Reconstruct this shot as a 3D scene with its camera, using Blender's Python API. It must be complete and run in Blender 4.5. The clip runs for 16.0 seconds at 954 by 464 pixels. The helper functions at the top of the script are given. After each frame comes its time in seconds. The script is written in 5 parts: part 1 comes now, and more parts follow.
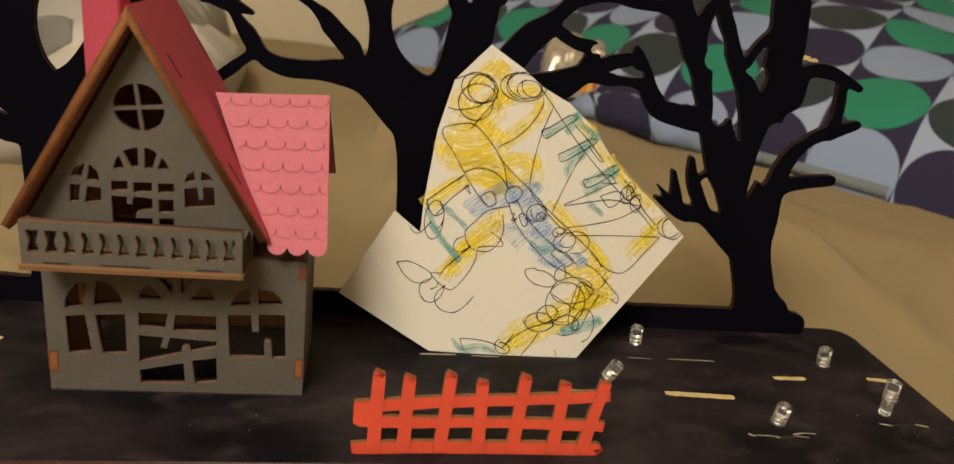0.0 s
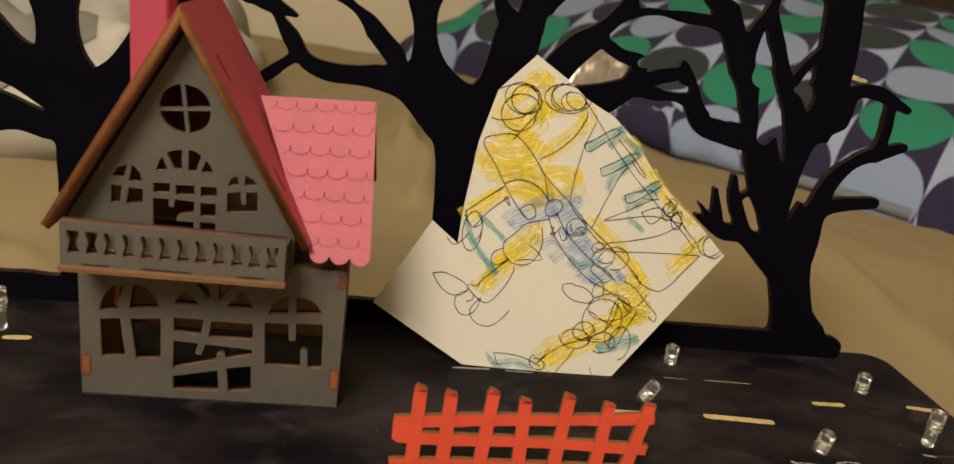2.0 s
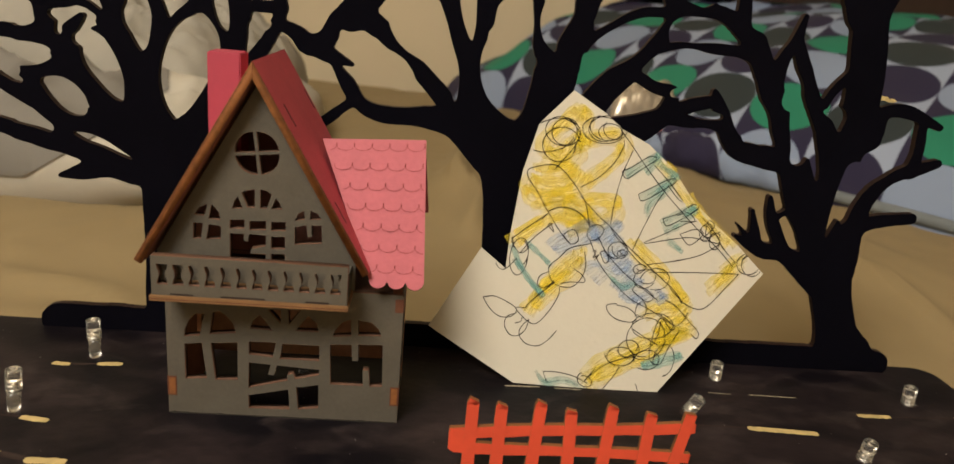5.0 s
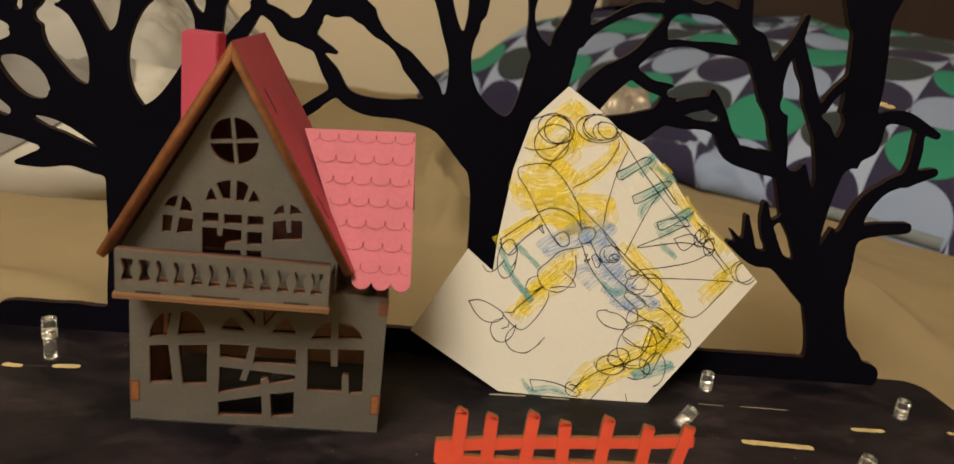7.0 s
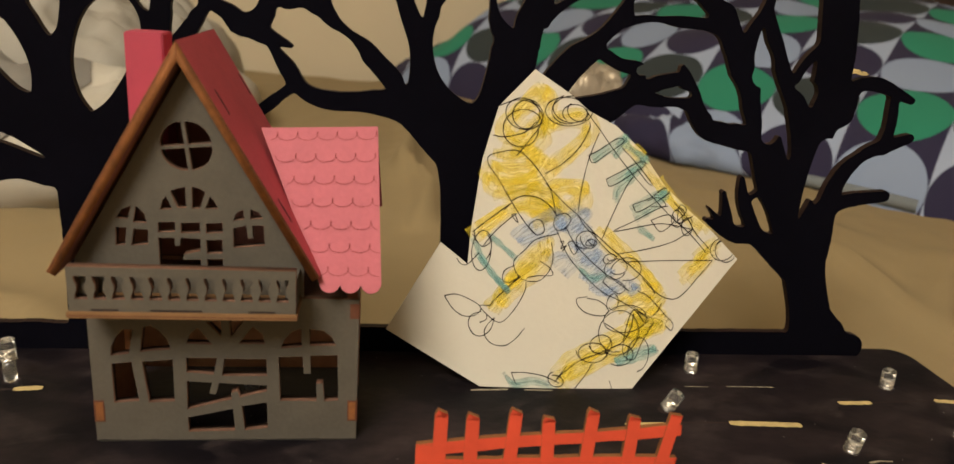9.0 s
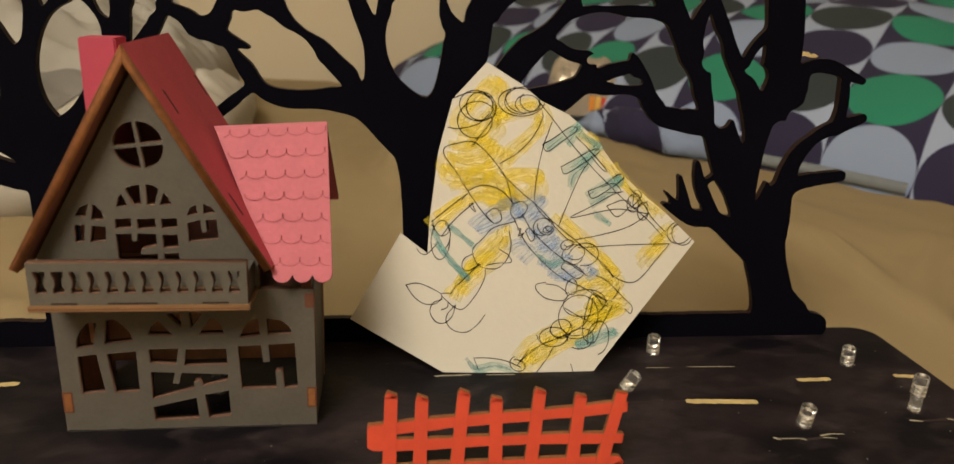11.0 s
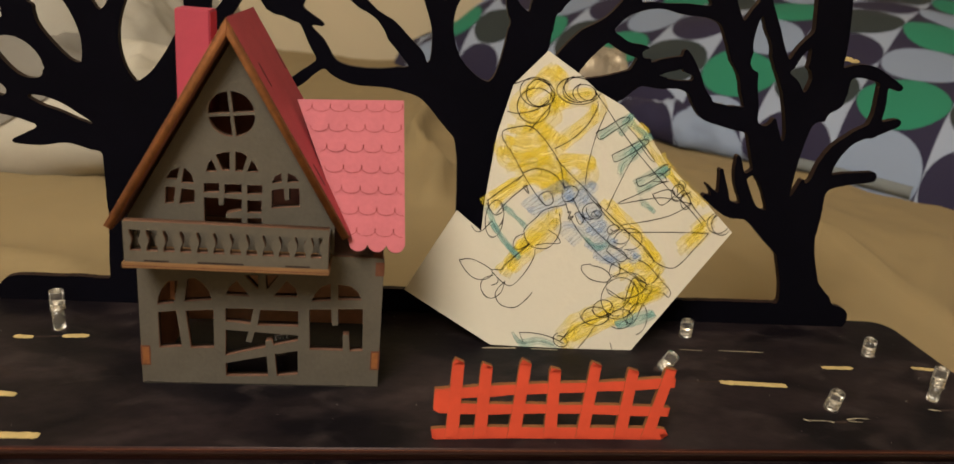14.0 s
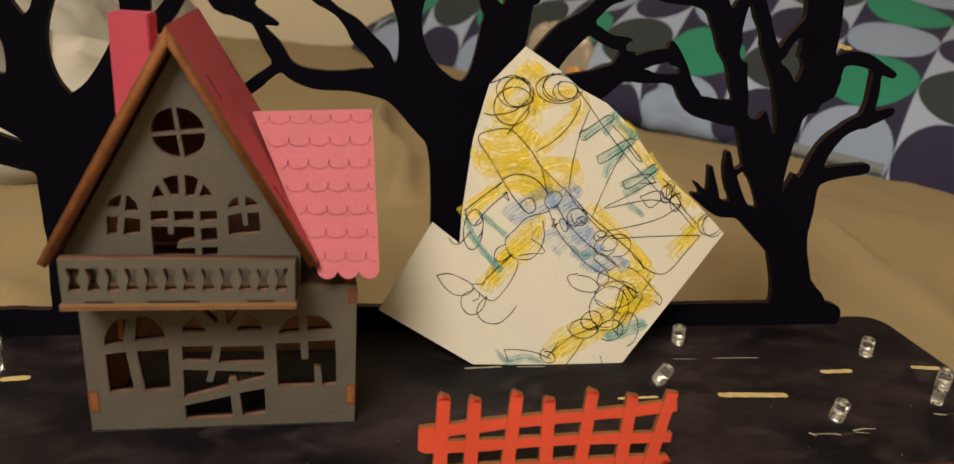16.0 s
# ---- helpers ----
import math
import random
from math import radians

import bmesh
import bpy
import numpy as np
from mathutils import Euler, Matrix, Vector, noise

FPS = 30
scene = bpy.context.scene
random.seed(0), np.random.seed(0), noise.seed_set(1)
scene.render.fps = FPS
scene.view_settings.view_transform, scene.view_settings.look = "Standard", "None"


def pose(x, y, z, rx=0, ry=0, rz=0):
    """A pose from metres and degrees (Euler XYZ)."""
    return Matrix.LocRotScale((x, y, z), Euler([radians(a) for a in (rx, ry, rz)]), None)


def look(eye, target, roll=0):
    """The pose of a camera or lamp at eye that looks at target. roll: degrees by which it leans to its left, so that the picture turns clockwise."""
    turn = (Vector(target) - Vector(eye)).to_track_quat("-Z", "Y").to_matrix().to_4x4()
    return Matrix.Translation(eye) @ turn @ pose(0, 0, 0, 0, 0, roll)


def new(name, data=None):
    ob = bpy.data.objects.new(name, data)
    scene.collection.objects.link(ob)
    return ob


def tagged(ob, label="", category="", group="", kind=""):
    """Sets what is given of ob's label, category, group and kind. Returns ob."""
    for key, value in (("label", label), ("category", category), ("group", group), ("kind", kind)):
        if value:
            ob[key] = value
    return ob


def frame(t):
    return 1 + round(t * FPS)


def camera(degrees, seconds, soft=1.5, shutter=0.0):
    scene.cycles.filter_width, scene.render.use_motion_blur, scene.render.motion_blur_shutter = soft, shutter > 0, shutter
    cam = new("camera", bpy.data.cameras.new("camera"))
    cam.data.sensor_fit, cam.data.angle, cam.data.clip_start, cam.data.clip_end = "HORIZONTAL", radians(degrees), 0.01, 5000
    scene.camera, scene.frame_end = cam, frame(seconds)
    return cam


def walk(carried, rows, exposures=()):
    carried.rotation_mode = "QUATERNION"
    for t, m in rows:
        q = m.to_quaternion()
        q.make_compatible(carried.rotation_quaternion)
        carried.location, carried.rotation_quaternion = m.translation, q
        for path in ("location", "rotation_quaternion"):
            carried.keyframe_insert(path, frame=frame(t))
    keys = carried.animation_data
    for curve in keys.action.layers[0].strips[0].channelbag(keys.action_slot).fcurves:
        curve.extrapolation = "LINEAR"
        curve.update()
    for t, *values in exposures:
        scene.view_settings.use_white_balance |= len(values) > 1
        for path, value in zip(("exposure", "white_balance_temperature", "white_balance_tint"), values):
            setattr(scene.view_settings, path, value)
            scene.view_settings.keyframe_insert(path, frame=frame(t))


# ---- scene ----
cam = camera(63.4, 16.0)
cam.data.dof.use_dof, cam.data.dof.focus_distance, cam.data.dof.aperture_fstop = True, 0.28, 16.0
PATH = [
    (0, (0.09068, -0.21832, 0.13764), (0.3560, 1.4570, -0.4648), 6.47),
    (0.5, (0.09923, -0.22786, 0.13826), (0.3588, 1.4458, -0.4711), 6.91),
    (1, (0.09192, -0.21849, 0.13803), (0.3532, 1.4499, -0.4850), 6.79),
    (1.5, (0.08901, -0.20550, 0.14102), (0.2750, 1.4933, -0.4241), 3.49),
    (2, (0.07911, -0.21133, 0.13628), (0.3345, 1.4702, -0.4529), 8.16),
    (2.5, (0.07699, -0.22386, 0.14063), (0.3344, 1.4585, -0.4454), 8.79),
    (3, (0.08290, -0.23010, 0.14336), (0.3335, 1.4649, -0.4080), 7.60),
    (3.5, (0.08370, -0.23356, 0.15012), (0.2197, 1.4962, -0.3289), 4.43),
    (4, (0.08560, -0.23506, 0.14779), (0.1898, 1.4840, -0.3756), 4.83),
    (4.2, (0.08529, -0.23697, 0.14610), (0.1835, 1.4810, -0.3821), 5.11),
    (6.3, (0.07296, -0.21188, 0.13608), (0.2426, 1.4998, -0.3945), 4.63),
    (6.5, (0.07440, -0.21096, 0.13662), (0.2509, 1.5000, -0.3940), 4.81),
    (7, (0.07416, -0.21710, 0.13365), (0.2711, 1.4980, -0.3760), 6.91),
    (7.5, (0.07502, -0.22006, 0.13590), (0.2547, 1.5002, -0.3626), 6.65),
    (8, (0.06414, -0.22440, 0.13313), (0.2421, 1.4954, -0.3674), 8.78),
    (8.5, (0.06540, -0.22239, 0.13558), (0.2676, 1.4942, -0.3668), 6.72),
    (9, (0.07752, -0.20844, 0.13467), (0.3235, 1.4896, -0.4097), 4.27),
    (9.2, (0.08866, -0.20450, 0.13195), (0.3437, 1.4844, -0.4361), 2.42),
    (11.3, (0.09620, -0.21973, 0.13441), (0.2986, 1.4883, -0.3964), 2.60),
    (11.5, (0.09437, -0.21749, 0.13280), (0.2923, 1.4944, -0.3870), 2.99),
    (12, (0.08832, -0.20690, 0.13098), (0.3610, 1.4871, -0.4131), 5.65),
    (12.5, (0.08745, -0.22295, 0.13436), (0.3507, 1.4782, -0.3919), 4.64),
    (13, (0.07866, -0.22425, 0.13608), (0.3184, 1.4687, -0.4264), 4.80),
    (13.5, (0.07833, -0.22987, 0.13309), (0.3579, 1.4429, -0.4699), 4.68),
    (14, (0.07031, -0.22912, 0.13600), (0.3154, 1.4559, -0.4476), 5.48),
    (14.5, (0.06831, -0.21973, 0.13431), (0.3104, 1.4653, -0.4506), 5.03),
    (15, (0.06670, -0.22591, 0.13871), (0.3346, 1.4591, -0.4348), 4.68),
    (15.5, (0.06350, -0.21789, 0.14318), (0.3168, 1.4630, -0.4488), 2.87),
    (16, (0.06816, -0.20455, 0.13938), (0.3973, 1.4524, -0.4820), 4.42),
]
EXPOSURE = [(0, -0.07), (2, -0.09), (3.5, -0.1), (9, -0.09), (11.5, -0.18), (12, -0.21), (13.5, -0.22), (14.5, -0.09), (16, -0.09)]
walk(cam, [(t, look(eye, target, roll)) for t, eye, target, roll in PATH], EXPOSURE)

# ---- light ----
world = bpy.data.worlds.new("room_air")
world.use_nodes = True
world.node_tree.nodes["Background"].inputs["Color"].default_value = (1.0, 0.8, 0.6, 1)
world.node_tree.nodes["Background"].inputs["Strength"].default_value = 0.02
scene.world = world
lamp = bpy.data.lights.new("ceiling_lamp_light", "POINT")
lamp.shadow_soft_size, lamp.energy, lamp.color = 0.42, 173.0, (1.0, 0.925, 0.815)
new("ceiling_lamp_light", lamp).location = (-0.58, -1.27, 1.55)

CM = 0.01


# ---- materials ----
def material(name, colour, rough=0.6, metal=0.0, grain=0.12, grain_scale=400.0, blotch=0.1, blotch_scale=40.0, bump=0.15, spec=0.5, stretch=(1, 1, 1)):
    """A surface with fine grain and larger blotches; the scales are waves to the metre."""
    m = bpy.data.materials.new(name)
    m.use_nodes = True
    n, l = m.node_tree.nodes, m.node_tree.links
    b = n["Principled BSDF"]
    b.inputs["Roughness"].default_value, b.inputs["Metallic"].default_value = rough, metal
    b.inputs["Specular IOR Level"].default_value = spec
    co, mp = n.new("ShaderNodeTexCoord"), n.new("ShaderNodeMapping")
    mp.inputs["Scale"].default_value = stretch
    l.new(co.outputs["Object"], mp.inputs["Vector"])
    fine, wide = n.new("ShaderNodeTexNoise"), n.new("ShaderNodeTexNoise")
    fine.inputs["Scale"].default_value, fine.inputs["Detail"].default_value = grain_scale, 6
    wide.inputs["Scale"].default_value, wide.inputs["Detail"].default_value = blotch_scale, 4
    for t in (fine, wide):
        l.new(mp.outputs["Vector"], t.inputs["Vector"])
    a, c = n.new("ShaderNodeMath"), n.new("ShaderNodeMath")
    a.operation, c.operation = "MULTIPLY_ADD", "MULTIPLY_ADD"
    l.new(fine.outputs["Fac"], a.inputs[0])
    a.inputs[1].default_value, a.inputs[2].default_value = 2 * grain, 1 - grain - blotch
    l.new(wide.outputs["Fac"], c.inputs[0])
    c.inputs[1].default_value = 2 * blotch
    l.new(a.outputs[0], c.inputs[2])
    mix = n.new("ShaderNodeVectorMath")
    mix.operation = "SCALE"
    mix.inputs[0].default_value = colour
    l.new(c.outputs[0], mix.inputs["Scale"])
    l.new(mix.outputs[0], b.inputs["Base Color"])
    bp = n.new("ShaderNodeBump")
    bp.inputs["Strength"].default_value, bp.inputs["Distance"].default_value = bump, 0.0006
    l.new(fine.outputs["Fac"], bp.inputs["Height"])
    l.new(bp.outputs["Normal"], b.inputs["Normal"])
    return m


GREY = material("grey_paint", (0.096, 0.084, 0.066), 0.7, grain=0.14, grain_scale=700, blotch=0.2, blotch_scale=110, bump=0.25)
BURNT = material("burnt_wood_edge", (0.12, 0.038, 0.018), 0.7, grain=0.3, grain_scale=700, blotch=0.25, blotch_scale=90)
PLY = material("bare_plywood_edge", (0.235, 0.086, 0.025), 0.6, grain=0.4, grain_scale=600, blotch=0.5, blotch_scale=200)
PINK = material("pink_paint", (0.45, 0.105, 0.135), 0.65, grain=0.1, grain_scale=700, blotch=0.14, blotch_scale=90, bump=0.25)
RED = material("deep_pink_paint", (0.52, 0.07, 0.105), 0.65, grain=0.12, grain_scale=700, blotch=0.16, blotch_scale=90, bump=0.25)
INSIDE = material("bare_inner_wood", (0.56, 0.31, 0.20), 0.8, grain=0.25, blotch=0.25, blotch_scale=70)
# same inner wood, colour dimmed for the shade behind gable windows and under eaves
DIM_WOOD = material("dimmed_inner_wood", (0.26, 0.10, 0.075), 0.8, grain=0.25, blotch=0.25, blotch_scale=70)
SCORE = material("scorched_line", (0.24, 0.045, 0.05), 0.9)
BLACK = material("black_paint", (0.0028, 0.0026, 0.0052), 0.8, grain=0.25, blotch=0.3, bump=0.1, spec=0.03)
CHIMNEY_PINK = material("chimney_pink_paint", (0.40, 0.05, 0.085), 0.7, grain=0.07, blotch=0.12, blotch_scale=60)
BLACK_EDGE = material("black_stained_edge", (0.014, 0.0055, 0.0043), 0.6, grain=0.4, blotch=0.5, blotch_scale=60, spec=0.2)
BOARD = material("black_board_paint", (0.0046, 0.0036, 0.0056), 0.5, grain=0.2, grain_scale=300, blotch=0.1, spec=0.12)


def dusted(m, dust, scale, low, high):
    """Smears of pale dust rubbed over a painted face."""
    n, l = m.node_tree.nodes, m.node_tree.links
    b = n["Principled BSDF"]
    co, mp, no, fine, ramp, times, mix = (n.new("ShaderNode" + k) for k in ("TexCoord", "Mapping", "TexNoise", "TexNoise", "ValToRGB", "Math", "Mix"))
    mp.inputs["Scale"].default_value = (0.7, 1.2, 1)
    no.inputs["Scale"].default_value, no.inputs["Detail"].default_value, no.inputs["Distortion"].default_value = scale, 5, 0.8
    fine.inputs["Scale"].default_value, fine.inputs["Detail"].default_value = scale * 9, 4
    l.new(co.outputs["Object"], mp.inputs["Vector"])
    l.new(mp.outputs["Vector"], no.inputs["Vector"])
    l.new(mp.outputs["Vector"], fine.inputs["Vector"])
    ramp.color_ramp.elements[0].position, ramp.color_ramp.elements[1].position = low, high
    l.new(no.outputs["Fac"], ramp.inputs["Fac"])
    times.operation = "MULTIPLY"
    l.new(ramp.outputs["Color"], times.inputs[0])
    l.new(fine.outputs["Fac"], times.inputs[1])
    mix.data_type = "RGBA"
    was = b.inputs["Base Color"].links[0].from_socket
    l.new(times.outputs[0], mix.inputs["Factor"])
    l.new(was, mix.inputs["A"])
    mix.inputs["B"].default_value = (*dust, 1)
    l.new(mix.outputs["Result"], b.inputs["Base Color"])


dusted(BOARD, (0.055, 0.038, 0.039), 24, 0.42, 0.74)
dusted(BOARD, (0.06, 0.046, 0.045), 62, 0.55, 0.8)
RIM = material("reddish_brown_edge", (0.034, 0.0095, 0.0075), 0.5, grain=0.55, grain_scale=500, blotch=0.4, blotch_scale=120, stretch=(0.06, 1, 1), spec=0.3)
RAW_EDGE = material("dull_bare_edge", (0.20, 0.105, 0.042), 0.7, grain=0.4, grain_scale=600, blotch=0.4, blotch_scale=100, stretch=(0.2, 1, 1))
CUT = material("scorched_cut_edge", (0.115, 0.052, 0.029), 0.75, grain=0.35, grain_scale=700, blotch=0.3, blotch_scale=120)
GLUE = material("dried_glue", (0.022, 0.020, 0.017), 0.8, spec=0.1, grain=0.3, grain_scale=300, blotch=0.3, blotch_scale=90)
PAPER = material("cream_paper", (0.60, 0.565, 0.475), 0.8, grain=0.02, blotch=0.03)
FENCE = material("orange_red_card", (0.56, 0.058, 0.022), 0.75, grain=0.08, blotch=0.14, blotch_scale=120)
FENCE_EDGE = material("dull_card_edge", (0.20, 0.075, 0.02), 0.8, grain=0.3, blotch=0.3, blotch_scale=120)
YELLOW = material("yellow_paint", (0.62, 0.42, 0.12), 0.7, grain=0.15, blotch=0.3, blotch_scale=300)
SHEET = material("tan_bed_sheet", (0.257, 0.193, 0.097), 0.9, grain=0.05, grain_scale=900, blotch=0.06, blotch_scale=8)
PILLOW = material("off_white_cotton", (0.45, 0.42, 0.355), 0.9, grain=0.05, grain_scale=900)
GREYISH = material("greyish_white_cotton", (0.335, 0.315, 0.27), 0.9, grain=0.05, grain_scale=900)
LAYER_GREY = material("pillow_layer_grey", (0.19, 0.178, 0.158), 0.9, grain=0.06, grain_scale=900)
WALL = material("cream_wall", (0.61, 0.52, 0.36), 0.9, grain=0.03, blotch=0.05, blotch_scale=4)
DARK_WOOD = material("dark_brown_wood", (0.035, 0.02, 0.015), 0.5, grain=0.3, grain_scale=60, stretch=(1, 1, 0.1))
BOUNCE_WOOD = material("pale_bounce_floor", (0.34, 0.24, 0.15), 0.5, grain=0.3, grain_scale=60, stretch=(0.1, 1, 1))
CRAYON_INK = material("black_pen_ink", (0.008, 0.005, 0.005), 0.8, spec=0.1)
RAW_MARK = material("bare_pale_wood", (0.50, 0.385, 0.165), 0.75, grain=0.2, blotch=0.3, blotch_scale=300)
SCRATCH = material("pale_scratch", (0.30, 0.265, 0.19), 0.75, grain=0.3, blotch=0.5, blotch_scale=400)
GROOVE = material("dark_groove", (0.02, 0.009, 0.007), 0.8)
LEAD = material("tinned_lead", (0.68, 0.65, 0.59), 0.24, metal=0.85)
DUST = material("grey_dust", (0.17, 0.16, 0.15), 0.9)


def crayon(name, colour, cover):
    """Waxy strokes that skip over the paper's tooth."""
    m = material(name, colour, 0.7, grain=0.04, blotch=0.06, blotch_scale=200)
    n, l = m.node_tree.nodes, m.node_tree.links
    co, no, ramp, mix, clear = (n.new("ShaderNode" + k) for k in ("TexCoord", "TexNoise", "ValToRGB", "MixShader", "BsdfTransparent"))
    no.inputs["Scale"].default_value, no.inputs["Detail"].default_value = 200, 1
    l.new(co.outputs["Object"], no.inputs["Vector"])
    ramp.color_ramp.elements[0].position, ramp.color_ramp.elements[1].position = 0.36, 0.64
    ramp.color_ramp.elements[0].color, ramp.color_ramp.elements[1].color = (cover - 0.1,) * 3 + (1,), (cover + 0.1,) * 3 + (1,)
    l.new(no.outputs["Fac"], ramp.inputs["Fac"])
    l.new(ramp.outputs["Color"], mix.inputs["Fac"])
    l.new(clear.outputs[0], mix.inputs[1])
    l.new(n["Principled BSDF"].outputs[0], mix.inputs[2])
    l.new(mix.outputs[0], n["Material Output"].inputs["Surface"])
    return m


YELLOW_WAX = crayon("yellow_crayon", (0.92, 0.71, 0.035), 0.26)
BLUE_WAX = crayon("blue_crayon", (0.30, 0.45, 0.70), 0.2)
TEAL_WAX = crayon("teal_crayon", (0.20, 0.46, 0.42), 0.3)


def clear_material(name, tint, rough):
    m = bpy.data.materials.new(name)
    m.use_nodes = True
    b = m.node_tree.nodes["Principled BSDF"]
    b.inputs["Base Color"].default_value = (*tint, 1)
    b.inputs["Roughness"].default_value, b.inputs["IOR"].default_value = rough, 1.5
    b.inputs["Transmission Weight"].default_value = 1.0
    return m


CLEAR = clear_material("clear_resin", (0.97, 0.95, 0.9), 0.06)
CLEAR.node_tree.nodes["Principled BSDF"].inputs["Transmission Weight"].default_value = 0.97
MILKY = clear_material("cloudy_resin", (0.74, 0.70, 0.60), 0.2)
MILKY.node_tree.nodes["Principled BSDF"].inputs["Transmission Weight"].default_value = 0.94
FILM = material("shiny_film", (0.52, 0.46, 0.37), 0.22, metal=0.55, grain=0.1, blotch=0.25, blotch_scale=60, bump=0.1)


def printed_cotton():
    """Large touching discs in green, navy, slate and pale blue on columns of navy and pale ground."""
    m = material("printed_cotton", (0.3, 0.36, 0.46), 0.9, grain=0.05, grain_scale=900)
    n, l = m.node_tree.nodes, m.node_tree.links
    b = n["Principled BSDF"]
    def op(kind, x, y=None, z=None):
        k = n.new("ShaderNodeMath")
        k.operation = kind
        for i, v in enumerate((x, y, z)):
            if v is not None:
                if isinstance(v, (int, float)):
                    k.inputs[i].default_value = v
                else:
                    l.new(v, k.inputs[i])
        return k.outputs[0]
    co, sep = n.new("ShaderNodeTexCoord"), n.new("ShaderNodeSeparateXYZ")
    l.new(co.outputs["UV"], sep.inputs[0])
    u, v = sep.outputs[0], sep.outputs[1]
    fu, fv = op("SUBTRACT", op("FRACT", u), 0.5), op("SUBTRACT", op("FRACT", v), 0.5)
    r = op("SQRT", op("ADD", op("MULTIPLY", fu, fu), op("MULTIPLY", fv, fv)))
    kind = op("ADD", op("MULTIPLY", op("FLOORED_MODULO", op("FLOOR", u), 2.0), 0.5), op("MULTIPLY", op("FLOORED_MODULO", op("FLOOR", v), 2.0), 0.25))
    green, navy, slate, pale, white = (0.015, 0.195, 0.118), (0.016, 0.013, 0.044), (0.020, 0.030, 0.034), (0.225, 0.285, 0.41), (0.285, 0.34, 0.46)
    ramp = n.new("ShaderNodeValToRGB")
    ramp.color_ramp.interpolation = "CONSTANT"
    for k, c in enumerate((green, pale, slate, navy)):
        e = ramp.color_ramp.elements[k] if k < 2 else ramp.color_ramp.elements.new(0.9)
        e.position, e.color = max(0.0, k * 0.25 - 0.1), (*c, 1)
    l.new(kind, ramp.inputs["Fac"])
    def mixed(fac, x, y):
        k = n.new("ShaderNodeMix")
        k.data_type = "RGBA"
        l.new(fac, k.inputs["Factor"])
        for socket, value in ((k.inputs["A"], x), (k.inputs["B"], y)):
            if isinstance(value, tuple):
                socket.default_value = (*value, 1)
            else:
                l.new(value, socket)
        return k.outputs["Result"]
    # the ground changes from column to column, navy and pale; the discs touch one another on it
    ground = mixed(op("FLOORED_MODULO", op("FLOOR", u), 2.0), navy, white)
    l.new(mixed(op("LESS_THAN", r, 0.497), ground, ramp.outputs["Color"]), b.inputs["Base Color"])
    return m


COMFORTER = printed_cotton()
HEM = material("grey_piping", (0.16, 0.18, 0.19), 0.9, grain=0.06, grain_scale=900)
ORANGE = material("orange_print", (0.75, 0.28, 0.04), 0.5)
ORANGE_PALE = material("yellow_orange_print", (0.75, 0.45, 0.1), 0.5)
RED_PRINT = material("red_print", (0.55, 0.05, 0.03), 0.5)


# ---- building helpers ----
def part(name, bm, mat, parent=None, label="", mats=()):
    """One mesh object, modelled in centimetres; with mats, faces carry their own index."""
    bmesh.ops.scale(bm, vec=(CM, CM, CM), verts=bm.verts)
    bmesh.ops.recalc_face_normals(bm, faces=bm.faces)
    me = bpy.data.meshes.new(name)
    bm.to_mesh(me)
    bm.free()
    for x in (mat, *mats):
        me.materials.append(x)
    ob = new(name, me)
    if parent:
        ob.parent = parent
    if label:
        ob["label"] = label
    return ob


def thing(name, label, category, group="", kind=""):
    return tagged(new(name), label, category, group, kind)


def box(bm, lo, hi, bevel=0.0, m=None):
    made = bmesh.ops.create_cube(bm, size=1)["verts"]
    mid, size = (Vector(lo) + Vector(hi)) / 2, Vector(hi) - Vector(lo)
    for v in made:
        v.co = Vector([c * s for c, s in zip(v.co, size)]) + mid
    if bevel:
        made = bmesh.ops.bevel(bm, geom=list({e for v in made for e in v.link_edges}), offset=bevel, segments=2, affect="EDGES")["verts"]
    if m:
        bmesh.ops.transform(bm, matrix=m, verts=made)
    return made


def boxed(lo, hi, bevel=0.0, m=None):
    bm = bmesh.new()
    box(bm, lo, hi, bevel, m)
    return bm


def plate(outline, holes, thick, m):
    """A flat cut panel: outline and holes in its plane, laid into the world by m. Cut edges carry material 1."""
    cu = bpy.data.curves.new("cut", "CURVE")
    cu.dimensions, cu.fill_mode, cu.extrude = "2D", "BOTH", thick / 2
    for ring in (outline, *holes):
        sp = cu.splines.new("POLY")
        sp.points.add(len(ring) - 1)
        sp.use_cyclic_u = True
        for p, (x, y) in zip(sp.points, ring):
            p.co = (x, y, 0, 1)
    ob = bpy.data.objects.new("cut", cu)
    scene.collection.objects.link(ob)
    me = bpy.data.meshes.new_from_object(ob.evaluated_get(bpy.context.evaluated_depsgraph_get()))
    bm = bmesh.new()
    bm.from_mesh(me)
    bpy.data.objects.remove(ob)
    bpy.data.curves.remove(cu)
    bpy.data.meshes.remove(me)
    bmesh.ops.remove_doubles(bm, verts=bm.verts, dist=0.0005)
    for f in bm.faces:
        f.material_index = 0 if abs(f.normal.z) > 0.5 else 1
    bmesh.ops.transform(bm, matrix=m, verts=bm.verts)
    return bm


def upright(y, thick):
    """Lays a panel's plane upright, with its front face at y."""
    return Matrix(((1, 0, 0, 0), (0, 0, 1, y + thick / 2), (0, 1, 0, 0), (0, 0, 0, 1)))


